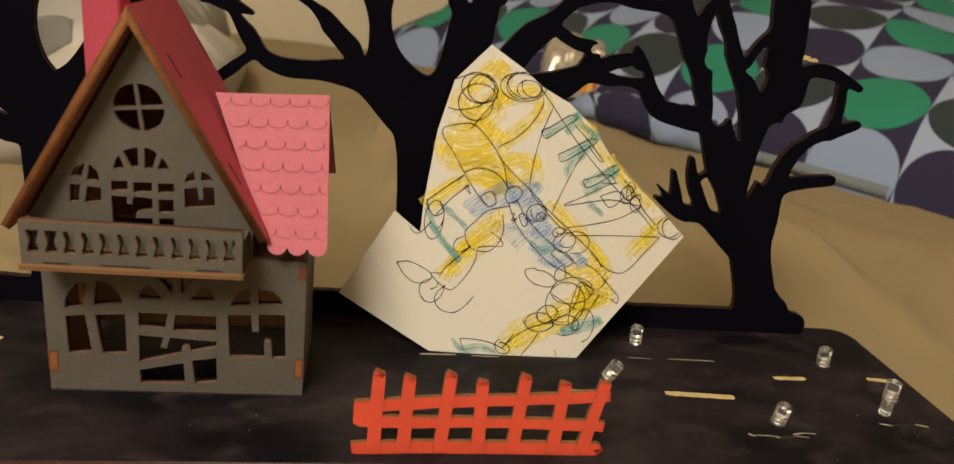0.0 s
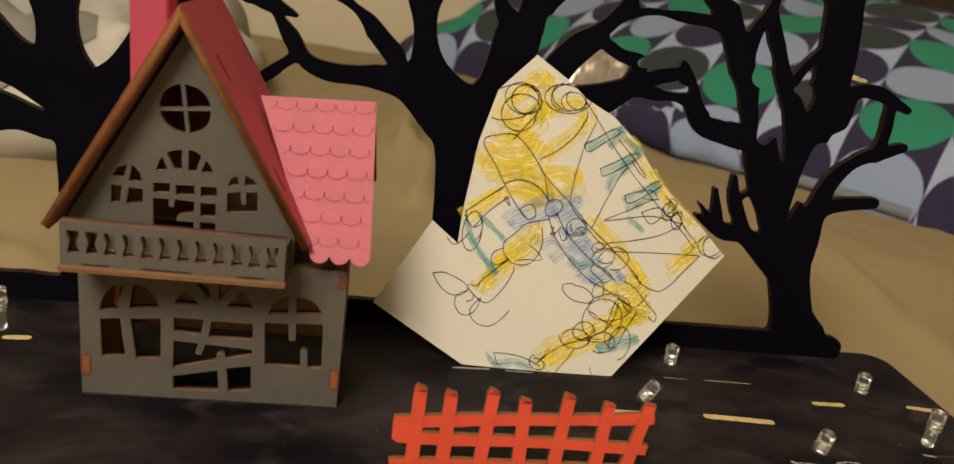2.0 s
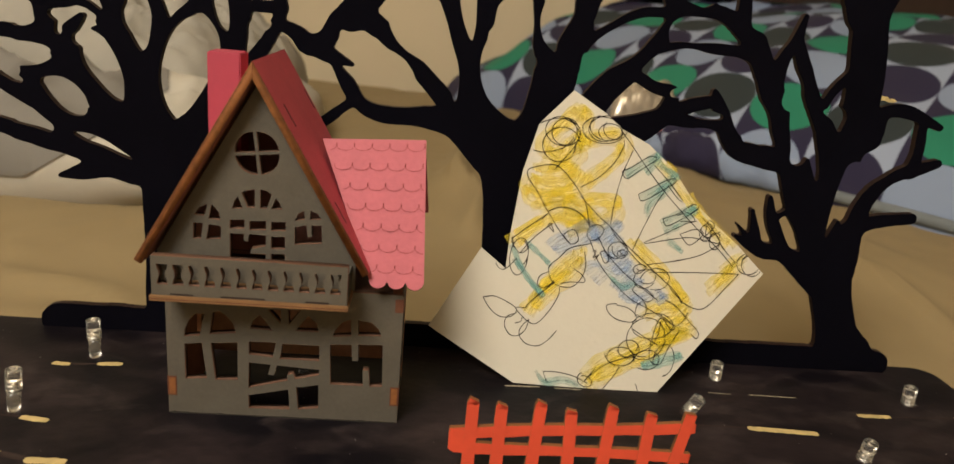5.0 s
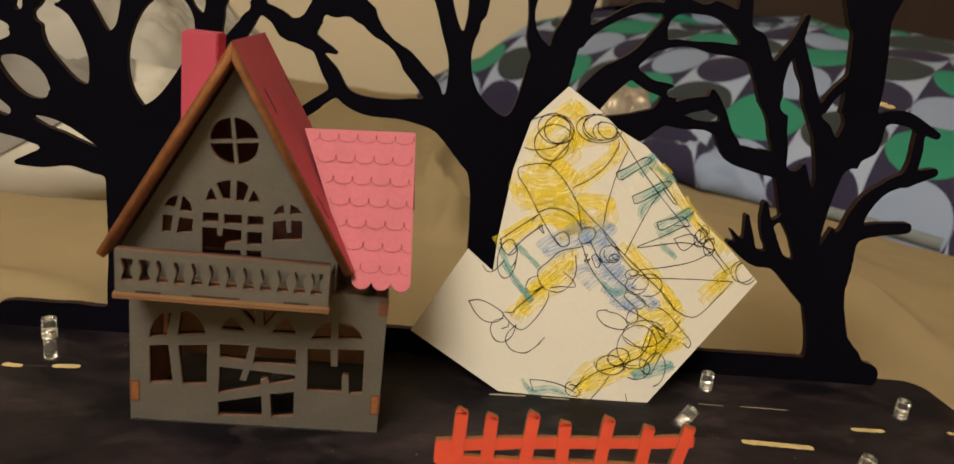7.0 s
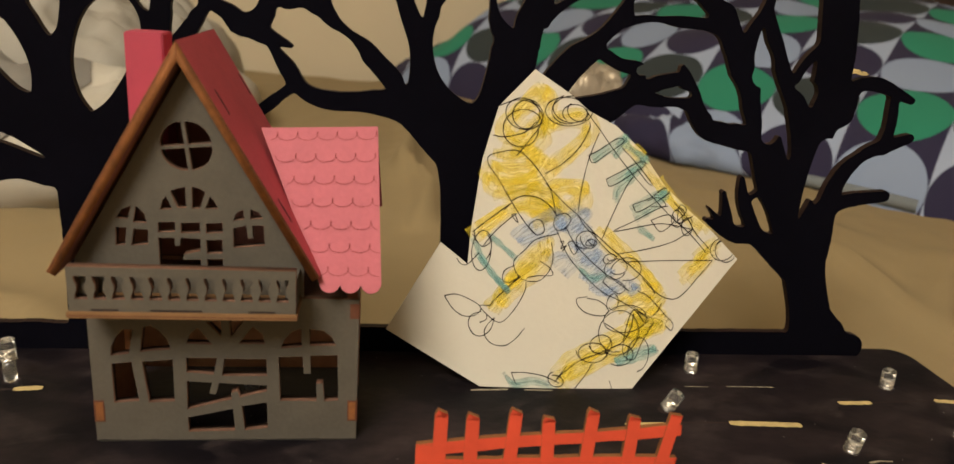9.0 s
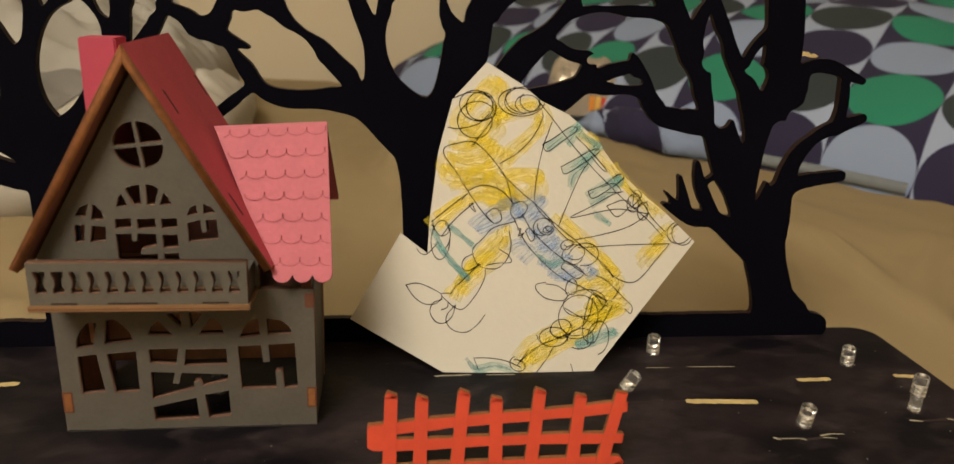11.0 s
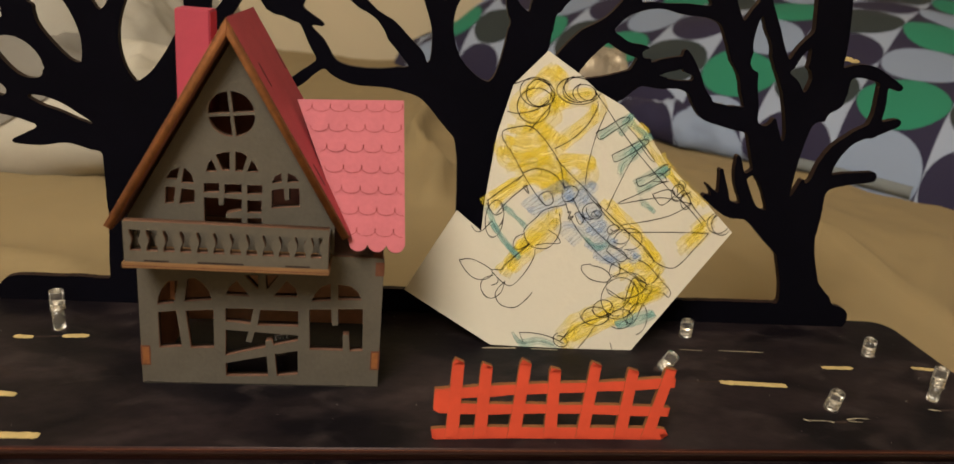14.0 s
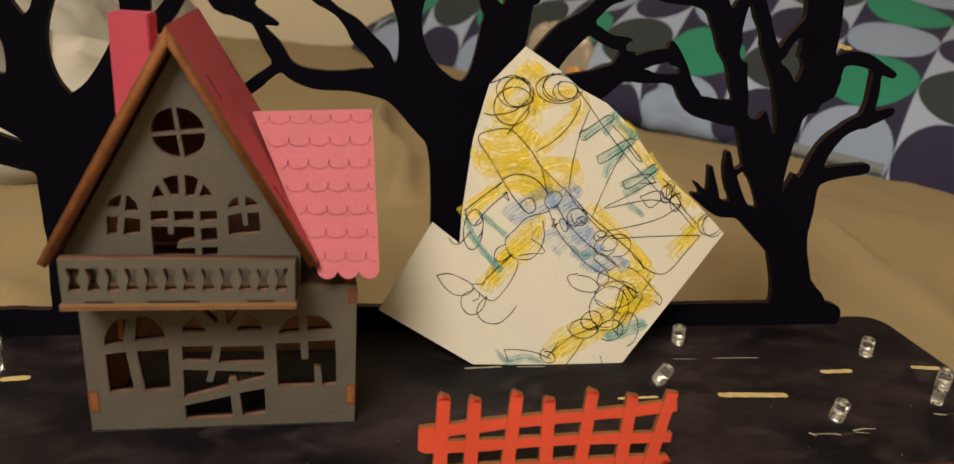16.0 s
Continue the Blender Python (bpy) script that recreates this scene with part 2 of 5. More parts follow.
def curve_points(pts, steps=5):
    """Catmull-Rom through the points, of any dimension."""
    p = [Vector(q) for q in pts]
    p = [2 * p[0] - p[1], *p, 2 * p[-1] - p[-2]]
    out = []
    for a, b, c, d in zip(p, p[1:], p[2:], p[3:]):
        for s in range(steps):
            t = s / steps
            out.append(0.5 * (2 * b + (c - a) * t + (2 * a - 5 * b + 4 * c - d) * t * t + (3 * b - a - 3 * c + d) * t ** 3))
    return out + [p[-2]]


# ---- room ----
def room():
    # the floor stays out of view; its pale wood tone bounces fill light up
    part("floor", boxed((-420, -470, -64), (330, 130, -60)), BOUNCE_WOOD)["kind"] = "structure"
    part("ceiling", boxed((-420, -470, 185), (330, 130, 190)), WALL)["kind"] = "structure"
    part("wall_north", boxed((-420, 125, -60), (330, 130, 185)), WALL)["kind"] = "structure"
    part("wall_south", boxed((-420, -470, -60), (330, -465, 185)), WALL)["kind"] = "structure"
    part("wall_west", boxed((-420, -465, -60), (-415, 125, 185)), WALL)["kind"] = "structure"
    part("wall_east", boxed((325, -465, -60), (330, 125, 185)), WALL)["kind"] = "structure"


BED_Z = -2.6


def cushion(name, label, mid, size, mat, seed, crumple=1.0, ends=3.2, hang=0.0):
    """A soft stuffed cushion with a seam round its middle and sagging folds."""
    t = thing(name, label, "pillow")
    bm = bmesh.new()
    bmesh.ops.create_grid(bm, x_segments=150, y_segments=90, size=1)
    low = bmesh.ops.duplicate(bm, geom=bm.verts[:] + bm.edges[:] + bm.faces[:])["geom"]
    low = {v for v in low if isinstance(v, bmesh.types.BMVert)}
    for v in bm.verts:
        x, y = v.co.x, v.co.y
        puff = max(0.0, (1 - abs(x) ** ends) * (1 - abs(y) ** 3.2)) ** 0.5
        k = noise.noise(Vector((x * 2.2, y * 1.6, seed))) * 0.22 + (0.5 - abs(noise.noise(Vector((x * 5 + y * 2, y * 3 - x * 3, seed + 5)))) ** 0.7) * 0.5 - 0.12
        k += (0.4 - abs(noise.noise(Vector((x * 9 - y * 5, y * 5 + x * 4, seed + 9))))) * 0.16 * crumple
        k += (crumple - 1) * (0.15 * (0.3 - abs(noise.noise(Vector((x * 17 + y * 9, y * 14 - x * 6, seed + 3))))) + 0.035 * noise.noise(Vector((x * 40, y * 24, seed))))
        z = puff * (1 + k) * (-1 if v in low else 1)
        corner = 1 - 0.06 * (x * x * y * y)
        v.co = (mid[0] + x * size[0] * corner, mid[1] + y * size[1] * corner, mid[2] + z * size[2] - hang * max(0.0, x) ** 2)
    bmesh.ops.remove_doubles(bm, verts=bm.verts, dist=0.01)
    for f in bm.faces:
        f.smooth = True
    part("cover", bm, mat, t)
    return t


def bedding():
    low = cushion("pillow", "off-white cotton pillow with a grey area lying on the tan sheet", (-42.5, 52, -0.1), (39, 22.6, 7.2), PILLOW, 3.0)
    # a grey layer added over its front, copied from the cover, with a slanting edge
    bm = bmesh.new()
    bm.from_mesh(low.children[0].data)
    bmesh.ops.transform(bm, matrix=Matrix.Scale(1 / CM, 4), verts=bm.verts)
    for co, no in (((-19.5, 30, -0.5), (0.64, 0.1, -1)), ((0, 50, 0), (0, 1, 0)), ((0, 0, -0.6), (0, 0, -1)), ((-62, 0, 0), (-1, 0, 0)), ((-13.2, 40, 5), (1, 0.1, 0.25))):
        bmesh.ops.bisect_plane(bm, geom=bm.verts[:] + bm.edges[:] + bm.faces[:], plane_co=co, plane_no=no, clear_outer=True)
    for v in bm.verts:
        v.co += Vector((0, -0.14, 0.06))
    part("flap", bm, LAYER_GREY, low, "grey layer added over the pillow front")
    cushion("pillow", "wrinkled greyish white cotton pillow lying on another pillow", (-49, 63.0, 8.6), (42.0, 22.5, 10.0), GREYISH, 8.0, 2.6, 2.4, 7.0)
    comforter()
    hb = thing("headboard", "dark brown wooden headboard against the cream wall", "headboard")
    part("panel", boxed((46, 120, -60), (200, 124.5, 60), 0.5), DARK_WOOD, hb)
    part("post", boxed((42, 118.5, -60), (46, 124.6, 64), 0.5), DARK_WOOD, hb)


def comforter():
    """A thick quilt heaped from its hem towards the wall."""
    c = thing("comforter", "puffy comforter printed with green, navy and pale blue circles", "comforter")
    hem = curve_points([(9.5, 108), (13, 99), (20, 93), (27, 84), (34, 66), (41, 56), (48, 47), (54, 38), (60, 27), (72, 8), (88, -8)], 8)
    bm = bmesh.new()
    rows = []
    nd = 46
    for i, p in enumerate(hem):
        a, b = hem[max(i - 1, 0)], hem[min(i + 1, len(hem) - 1)]
        d = (b - a).normalized()
        inward = Vector((-d.y, d.x)).lerp(Vector((0.55, 0.83)), 0.55).normalized()
        s = i / (len(hem) - 1)
        swell = min(1.0, 0.5 + 3.0 * s) * (1 - 0.4 * max(0.0, s - 0.6) / 0.4)
        row = []
        for k in range(nd + 1):
            w = 62.0 * (k / nd) ** 1.5
            wig = 0.9 * noise.noise(Vector((p.x * 0.16, p.y * 0.16, 2.0))) * math.exp(-w / 6)
            q = p + inward * (w + wig)
            lift = 4.2 * (1 - math.exp(-w / 1.6)) + 16.0 * (1 - math.exp(-w / 21)) * swell
            lump = 1.5 * noise.noise(Vector((q.x * 0.06, q.y * 0.06, 4.0))) + 0.6 * noise.noise(Vector((q.x * 0.17, q.y * 0.12, 9.0)))
            row.append(bm.verts.new((q.x, min(q.y, 117.5), BED_Z - 0.2 + lift * (0.55 + 0.45 * swell) + lump * min(1, w / 5))))
        rows.append(row)
    # the print runs along the hem and back over the swell, by lengths of cloth
    along, back = [0.0], []
    for a, b in zip(rows, rows[1:]):
        along.append(along[-1] + (b[14].co - a[14].co).length)
    for row in rows:
        back.append([0.0])
        for p, q in zip(row, row[1:]):
            back[-1].append(back[-1][-1] + (q.co - p.co).length)
    uv = bm.loops.layers.uv.new("print")
    for i, (a, b) in enumerate(zip(rows, rows[1:])):
        for k in range(nd):
            f = bm.faces.new((a[k], a[k + 1], b[k + 1], b[k]))
            f.smooth = True
            for loop, (ii, kk) in zip(f.loops, ((i, k), (i, k + 1), (i + 1, k + 1), (i + 1, k))):
                loop[uv].uv = ((along[ii] - 81.0) / 8.8 + 20.5, (back[ii][kk] - 10.9) / 8.9 + 20.5)
    part("quilt", bm, COMFORTER, c)
    # its rumpled end, tucked under in front
    bm, last = bmesh.new(), None
    uv = bm.loops.layers.uv.new("print")
    path = curve_points([(32.5, 70, 0.3), (34.5, 66.2, 1.6), (37, 62.2, 2.2), (40, 58.4, 2.3), (43, 55, 2.0), (46, 51.6, 1.3), (48, 49.5, 0.4)], 8)
    for i, p in enumerate(path):
        ring = []
        for k in range(20):
            a = k * math.pi / 10
            q = Vector((i * 0.11, math.cos(a) * 0.9, math.sin(a) * 0.9))
            r = p.z * (1 + 0.35 * noise.noise(q * 1.3) + 0.5 * (0.35 - abs(noise.noise(q * 2.1 + Vector((4, 0, 0))))))
            ring.append(bm.verts.new((p.x + r * 0.75 * math.cos(a), p.y + r * 0.65 * math.cos(a), max(BED_Z - 0.3, BED_Z + 0.7 * p.z + r * math.sin(a)))))
        if last:
            for k in range(20):
                f = bm.faces.new((last[k], last[(k + 1) % 20], ring[(k + 1) % 20], ring[k]))
                f.smooth = True
                for loop, (ii, kk) in zip(f.loops, ((i - 1, k), (i - 1, k + 1), (i, k + 1), (i, k))):
                    loop[uv].uv = (ii * 0.075 + 0.5 - 0.04 * kk, kk * 0.09 + 0.6)
        last = ring
    part("tucked_end", bm, COMFORTER, c, "rumpled dark end with green and pale patches")
    bm = bmesh.new()
    rings = []
    for i, p in enumerate(hem[46:57]):
        wig = 0.9 * noise.noise(Vector((p.x * 0.16, p.y * 0.16, 2.0)))
        ring = []
        for k in range(8):
            a = k * math.pi / 4
            ring.append(bm.verts.new((p.x + 0.2 + 0.4 * math.cos(a), p.y + wig + 0.4 * math.cos(a), BED_Z + 0.75 + 0.6 * math.sin(a))))
        rings.append(ring)
    for a, b in zip(rings, rings[1:]):
        for k in range(8):
            bm.faces.new((a[k], a[(k + 1) % 8], b[(k + 1) % 8], b[k])).smooth = True
    part("hem", bm, HEM, c, "pale grey piped hem")


def packet():
    """A crumpled shiny pouch with a striped print, lying on the edge of the quilt."""
    t = thing("plastic_pouch", "crumpled shiny beige plastic pouch with orange and red stripes", "pouch")
    def skin(x, y):
        puff = max(0.0, (1 - x ** 4) * (1 - y ** 4)) ** 0.45
        crease = 0.5 - abs(noise.noise(Vector((x * 2.6 + y, y * 3, 3.0)))) ** 0.8
        fine = 0.5 - abs(noise.noise(Vector((x * 6 - y * 3, y * 6 + x * 2, 11.0))))
        z = puff * (4.5 + 1.0 * noise.noise(Vector((x * 1.7, y * 1.7, 7.0))) + 1.3 * crease + 0.5 * fine)
        return Vector((33.6 + x * 4.3 + y * 0.5, 70.6 + y * 3.4 + 0.4 * crease, 0.4 + y * 1.1 + z))
    bm = bmesh.new()
    bmesh.ops.create_grid(bm, x_segments=70, y_segments=60, size=1)
    for v in bm.verts:
        v.co = skin(v.co.x, v.co.y)
    for f in bm.faces:
        f.smooth = True
    part("film", bm, FILM, t)
    for k, mat in enumerate((ORANGE, ORANGE_PALE, RED_PRINT, ORANGE_PALE)):
        bm, last = bmesh.new(), None
        for i in range(15):
            y = -0.998 + 0.04 * i / 14
            row = [bm.verts.new(skin(0.1 + 0.17 * k + 0.155 * j / 4, y) + Vector((0, -0.06, 0.03))) for j in range(5)]
            if last:
                for j in range(4):
                    bm.faces.new((last[j], last[j + 1], row[j + 1], row[j])).smooth = True
            last = row
        part("stripe", bm, mat, t)


def pencil():
    """A yellow pencil pointing at the base."""
    t = thing("pencil", "yellow wooden pencil lying on the tan sheet", "pencil")
    at = pose(36.15, 5.35, BED_Z + 0.45, 0, 0, -24)
    def prism(x0, x1, r0, r1):
        bm = bmesh.new()
        bmesh.ops.create_cone(bm, cap_ends=True, segments=6, radius1=r0, radius2=r1, depth=x1 - x0, matrix=pose((x0 + x1) / 2, 0, 0, 0, 90, 0))
        bmesh.ops.transform(bm, matrix=at, verts=bm.verts)
        return bm
    part("barrel", prism(2.2, 17, 0.42, 0.42), YELLOW, t)
    part("tip", prism(0.35, 2.2, 0.08, 0.42), RAW_MARK, t, "sharpened pale wooden tip")
    part("lead", prism(0, 0.35, 0.01, 0.08), GROOVE, t)



FOLDS = [
    ((38, 26), (39.5, 10), 1.3, 0.9),
    ((-14, 18.5), (-5.5, 13.2), 1.2, 0.7),
    ((-22, 15), (-9, 11.5), 1.3, 0.5),
    ((12.5, 72.2), (11.4, 45.9), 1.2, 1.7),
    ((11.4, 45.9), (12.2, 31.9), 1.1, 1.7),
    ((16.5, 44), (14.5, 26), 1.8, 0.4),
    ((33, 21), (31.5, 9.5), 1.4, 0.8),
    ((46, 24), (37, 8), 1.2, 0.8),
    ((52, 20), (45, 2), 1.4, 0.8),
]


def fold(x, y, a, b, w, high):
    """A soft crease of the sheet along a line, dying away at its ends."""
    dx, dy = b[0] - a[0], b[1] - a[1]
    t = ((x - a[0]) * dx + (y - a[1]) * dy) / (dx * dx + dy * dy)
    if not -0.2 < t < 1.2:
        return 0.0
    d = ((x - a[0]) * dy - (y - a[1]) * dx) / math.hypot(dx, dy) + 0.7 * math.sin(t * 5 + a[0])
    if abs(d) > 4 * w:
        return 0.0
    ends = max(0.0, 1 - (2 * t - 1) ** 4 / 1.4 ** 4)
    return high * ends * math.exp(-(d / w) ** 2) * (1 + 0.5 * math.tanh(d / w * 2))


def bed():
    b = thing("bed", "wide bed covered with a wrinkled tan fitted sheet", "bed")
    bm = bmesh.new()
    nx, ny = 380, 280
    x0, x1, y0, y1 = -110.0, 150.0, -70.0, 118.0
    rows = []
    for j in range(ny + 1):
        row = []
        for i in range(nx + 1):
            x, y = x0 + (x1 - x0) * i / nx, y0 + (y1 - y0) * j / ny
            far = max(0.0, min(1.0, (y - 9) / 10))
            z = 1.0 * noise.noise(Vector((x * 0.03, y * 0.05, 1.3))) + 0.6 * noise.noise(Vector((x * 0.11, y * 0.06, 5.0))) + 0.5 * (0.4 - abs(noise.noise(Vector((x * 0.13 + y * 0.05, y * 0.05 - x * 0.03, 8.0)))))
            z += 0.3 * (0.35 - abs(noise.noise(Vector((x * 0.24 - y * 0.1, y * 0.16 + x * 0.09, 3.0))))) + 0.07 * noise.noise(Vector((x * 0.6, y * 0.5, 6.0)))
            z += sum(fold(x, y, *f) for f in FOLDS)
            edge = min(x - x0, x1 - x, y - y0, y1 - y)
            row.append(bm.verts.new((x, y, BED_Z + far * z - (4.0 * (1 - edge / 5) ** 2 if edge < 5 else 0))))
        rows.append(row)
    for a, c in zip(rows, rows[1:]):
        for i in range(nx):
            bm.faces.new((a[i], a[i + 1], c[i + 1], c[i])).smooth = True
    part("sheet", bm, SHEET, b)
    part("mattress", boxed((x0 + 1, y0 + 1, -30), (x1 - 1, y1 - 1, BED_Z - 4.2), 1.5), SHEET, b)
    part("base", boxed((x0 + 3, y0 + 3, -60), (x1 - 3, y1 - 3, -30)), DARK_WOOD, b)


# ---- model: board and trees ----
TREE_Y = 5.92


def board():
    d = thing("display_base", "long black wooden base with layered reddish brown edges on the bed", "base")
    def skew(x):
        return -3.5 + 0.0085 * x
    def deck(grow, z0, z1):
        r = 0.9
        pts = [(-10.5 - grow, skew(-10.5) - grow), (30.35 + grow, skew(30.35) - grow)]
        pts += [(30.35 + grow - r + r * math.cos(a), 6.6 + grow - r + r * math.sin(a)) for a in (0, 0.4, 0.8, 1.2, 1.571)]
        pts += [(-10.5 - grow + r - r * math.sin(a), 6.6 + grow - r + r * math.cos(a)) for a in (0, 0.4, 0.8, 1.2, 1.571)]
        return plate(pts, [], z1 - z0, Matrix.Translation((0, 0, (z0 + z1) / 2)))
    part("top_board", deck(0, -0.3, 0), BOARD, d, mats=(RIM,))
    part("middle_board", deck(-0.12, -0.52, -0.3), BLACK, d, mats=(RIM,))
    part("lower_board", deck(0.1, -0.82, -0.52), BOARD, d, mats=(RIM,))
    for k, (z, out) in enumerate(((-0.09, 0.006), (-0.2, 0.009), (-0.6, 0.106), (-0.7, 0.108))):
        bm = boxed((-10.4, -out, z - 0.012), (30.2, 0.01, z + 0.012))
        for v in bm.verts:
            v.co.y += skew(v.co.x)
        part("ply_line", bm, GROOVE if k % 2 else BURNT, d)
    part("box", deck(-0.3, BED_Z - 0.4, -0.82), BLACK, d, mats=(BLACK,))


LEFT_TREE_1 = [
    [(-1.81, -0.57, 2.18), (-1.71, 1.53, 2.2), (-1.61, 3.63, 2.21), (-1.61, 5.13, 2.31), (-1.51, 6.83, 2.69), (-1.71, 8.03, 2.65)],
    [(-2.11, 8.03, 1.69), (-2.71, 9.93, 1.27), (-3.22, 11.33, 1.21), (-3.52, 12.33, 0.86), (-3.52, 13.43, 0.95), (-3.32, 14.43, 0.83), (-3.22, 15.43, 0.73)],
    [(-2.11, 8.03, 1.66), (-2.41, 9.83, 1.13), (-2.11, 11.03, 1.07), (-1.81, 11.93, 0.96), (-2.01, 12.93, 0.81), (-2.11, 13.93, 0.74), (-1.91, 15.13, 0.7)],
    [(-1.71, 11.83, 0.63), (-1.31, 12.33, 0.63), (-0.60, 12.93, 0.55), (-0.30, 13.23, 0.51)],
]
LEFT_TREE_2 = [
    [(-1.00, 7.13, 1.6), (-0.35, 8.63, 1.5), (0.25, 9.93, 1.25), (0.60, 11.23, 0.98), (0.80, 12.73, 1.07), (0.90, 13.73, 1.06), (0.80, 14.83, 0.99), (0.70, 15.83, 0.84)],
    [(0.40, 11.33, 0.65), (-0.10, 12.13, 0.55), (-0.30, 12.93, 0.57), (-0.20, 13.63, 0.53), (0.10, 14.33, 0.49), (0.60, 14.83, 0.49)],
    [(1.11, 13.03, 0.52), (1.71, 12.93, 0.46), (2.31, 13.03, 0.46), (2.31, 13.73, 0.52), (2.41, 14.43, 0.46)],
    [(2.21, 13.43, 0.4), (2.71, 13.53, 0.36), (3.12, 13.73, 0.23)],
    [(1.21, 14.03, 0.55), (1.71, 14.53, 0.51), (2.61, 14.43, 0.33)],
    [(1.31, 10.93, 0.56), (1.81, 11.63, 0.51), (2.21, 12.33, 0.46), (2.41, 12.93, 0.46)],
]
LEFT_TREE_3 = [
    [(2.21, 12.43, 0.4), (2.91, 12.13, 0.56), (3.42, 11.73, 0.78), (4.02, 12.03, 0.73), (4.32, 12.73, 0.51), (4.62, 13.13, 0.23)],
    [(3.22, 11.93, 0.46), (3.92, 11.53, 0.61), (4.42, 11.33, 0.41), (5.02, 11.13, 0.13)],
    [(-2.71, 6.73, 1.54), (-3.92, 6.73, 0.99), (-4.92, 6.43, 0.63), (-5.73, 6.23, 0.2)],
    [(-2.51, 7.43, 1.41), (-3.92, 7.53, 0.83), (-5.02, 7.53, 0.78), (-6.03, 7.53, 0.67), (-7.14, 7.83, 0.62), (-8.34, 8.13, 0.52)],
    [(-2.31, 8.33, 1.69), (-3.62, 8.13, 1.27), (-4.72, 8.33, 0.98), (-5.73, 8.63, 0.77), (-6.33, 9.43, 0.66), (-6.73, 10.23, 0.33)],
    [(-5.73, 8.63, 0.63), (-6.63, 9.03, 0.55), (-7.84, 9.73, 0.49)],
]
LEFT_TREE_4 = [
    [(-2.41, 9.13, 1.56), (-3.42, 10.03, 1.07), (-4.52, 10.83, 0.88), (-5.33, 11.23, 0.76), (-6.23, 11.33, 0.61), (-7.44, 11.43, 0.51)],
    [(-4.52, 10.73, 0.67), (-5.23, 10.23, 0.71), (-6.13, 10.13, 0.56), (-6.93, 9.63, 0.45)],
    [(-4.52, 10.83, 0.58), (-4.02, 11.63, 0.55), (-3.62, 12.23, 0.55)],
    [(-3.01, 11.03, 0.84), (-3.72, 12.23, 0.58), (-4.62, 12.73, 0.61), (-5.73, 12.53, 0.56), (-6.73, 12.93, 0.55), (-7.54, 13.03, 0.49)],
    [(-5.33, 11.13, 0.58), (-5.83, 11.93, 0.66), (-5.93, 12.63, 0.49), (-6.33, 12.93, 0.38)],
    [(-3.52, 12.83, 0.87), (-4.32, 13.63, 0.7), (-5.33, 13.83, 0.65), (-6.53, 14.03, 0.59), (-7.34, 14.13, 0.55)],
]
LEFT_TREE_BOUGHS = [
    [(-2.99, 7.94, 1.32), (-4.29, 8.20, 0.98), (-5.26, 8.37, 0.86), (-5.98, 8.77, 0.86), (-6.25, 9.43, 0.81), (-6.48, 9.97, 0.67), (-6.67, 10.18, 0.38)],
    [(-2.98, 8.17, 1.53), (-3.82, 8.92, 1.13), (-4.46, 9.62, 0.9), (-5.02, 10.18, 0.8), (-5.47, 10.53, 0.68)],
    [(-5.23, 10.39, 0.72), (-5.88, 10.08, 0.42), (-6.46, 10.13, 0.34)],
    [(-5.30, 10.82, 0.68), (-5.54, 11.30, 0.71), (-5.98, 11.49, 0.71), (-6.82, 11.27, 0.41)],
    [(-5.55, 11.17, 0.59), (-4.96, 11.71, 0.46), (-4.62, 12.10, 0.25)],
    [(-6.00, 12.48, 0.58), (-5.98, 11.95, 0.46), (-5.88, 11.43, 0.54)],
    [(-7.14, 7.71, 0.47), (-6.08, 7.46, 0.52), (-5.01, 7.20, 0.61), (-3.93, 6.94, 0.8)],
    [(-5.49, 8.12, 0.65), (-5.60, 7.54, 0.56)],
]
LEFT_TREE = LEFT_TREE_1 + LEFT_TREE_2 + LEFT_TREE_3 + LEFT_TREE_4 + LEFT_TREE_BOUGHS
CENTRE_TREE_1 = [
    [(12.16, -0.27, 2.27), (11.56, 3.33, 2.34), (11.26, 6.43, 2.13), (11.05, 7.93, 2.39), (10.85, 8.83, 2.94)],
    [(10.65, 8.23, 2.04), (9.65, 10.23, 1.37), (9.25, 11.23, 1.45), (8.94, 12.23, 1.48), (8.44, 13.23, 0.99), (8.34, 14.33, 0.99), (8.54, 15.43, 1.08), (8.54, 16.43, 1.02)],
    [(9.25, 11.53, 1.18), (9.45, 13.13, 0.8), (9.55, 14.23, 0.48), (9.35, 15.53, 0.4), (9.25, 16.33, 0.4)],
    [(9.65, 13.13, 0.8), (9.85, 13.83, 0.66), (10.45, 14.33, 0.52), (11.26, 14.73, 0.48), (11.86, 14.93, 0.48)],
    [(11.76, 8.63, 1.82), (12.46, 11.23, 1.68), (12.86, 12.83, 1.18), (13.37, 13.93, 0.86), (13.47, 14.73, 0.86), (13.27, 15.83, 0.84), (12.96, 16.83, 0.78)],
]
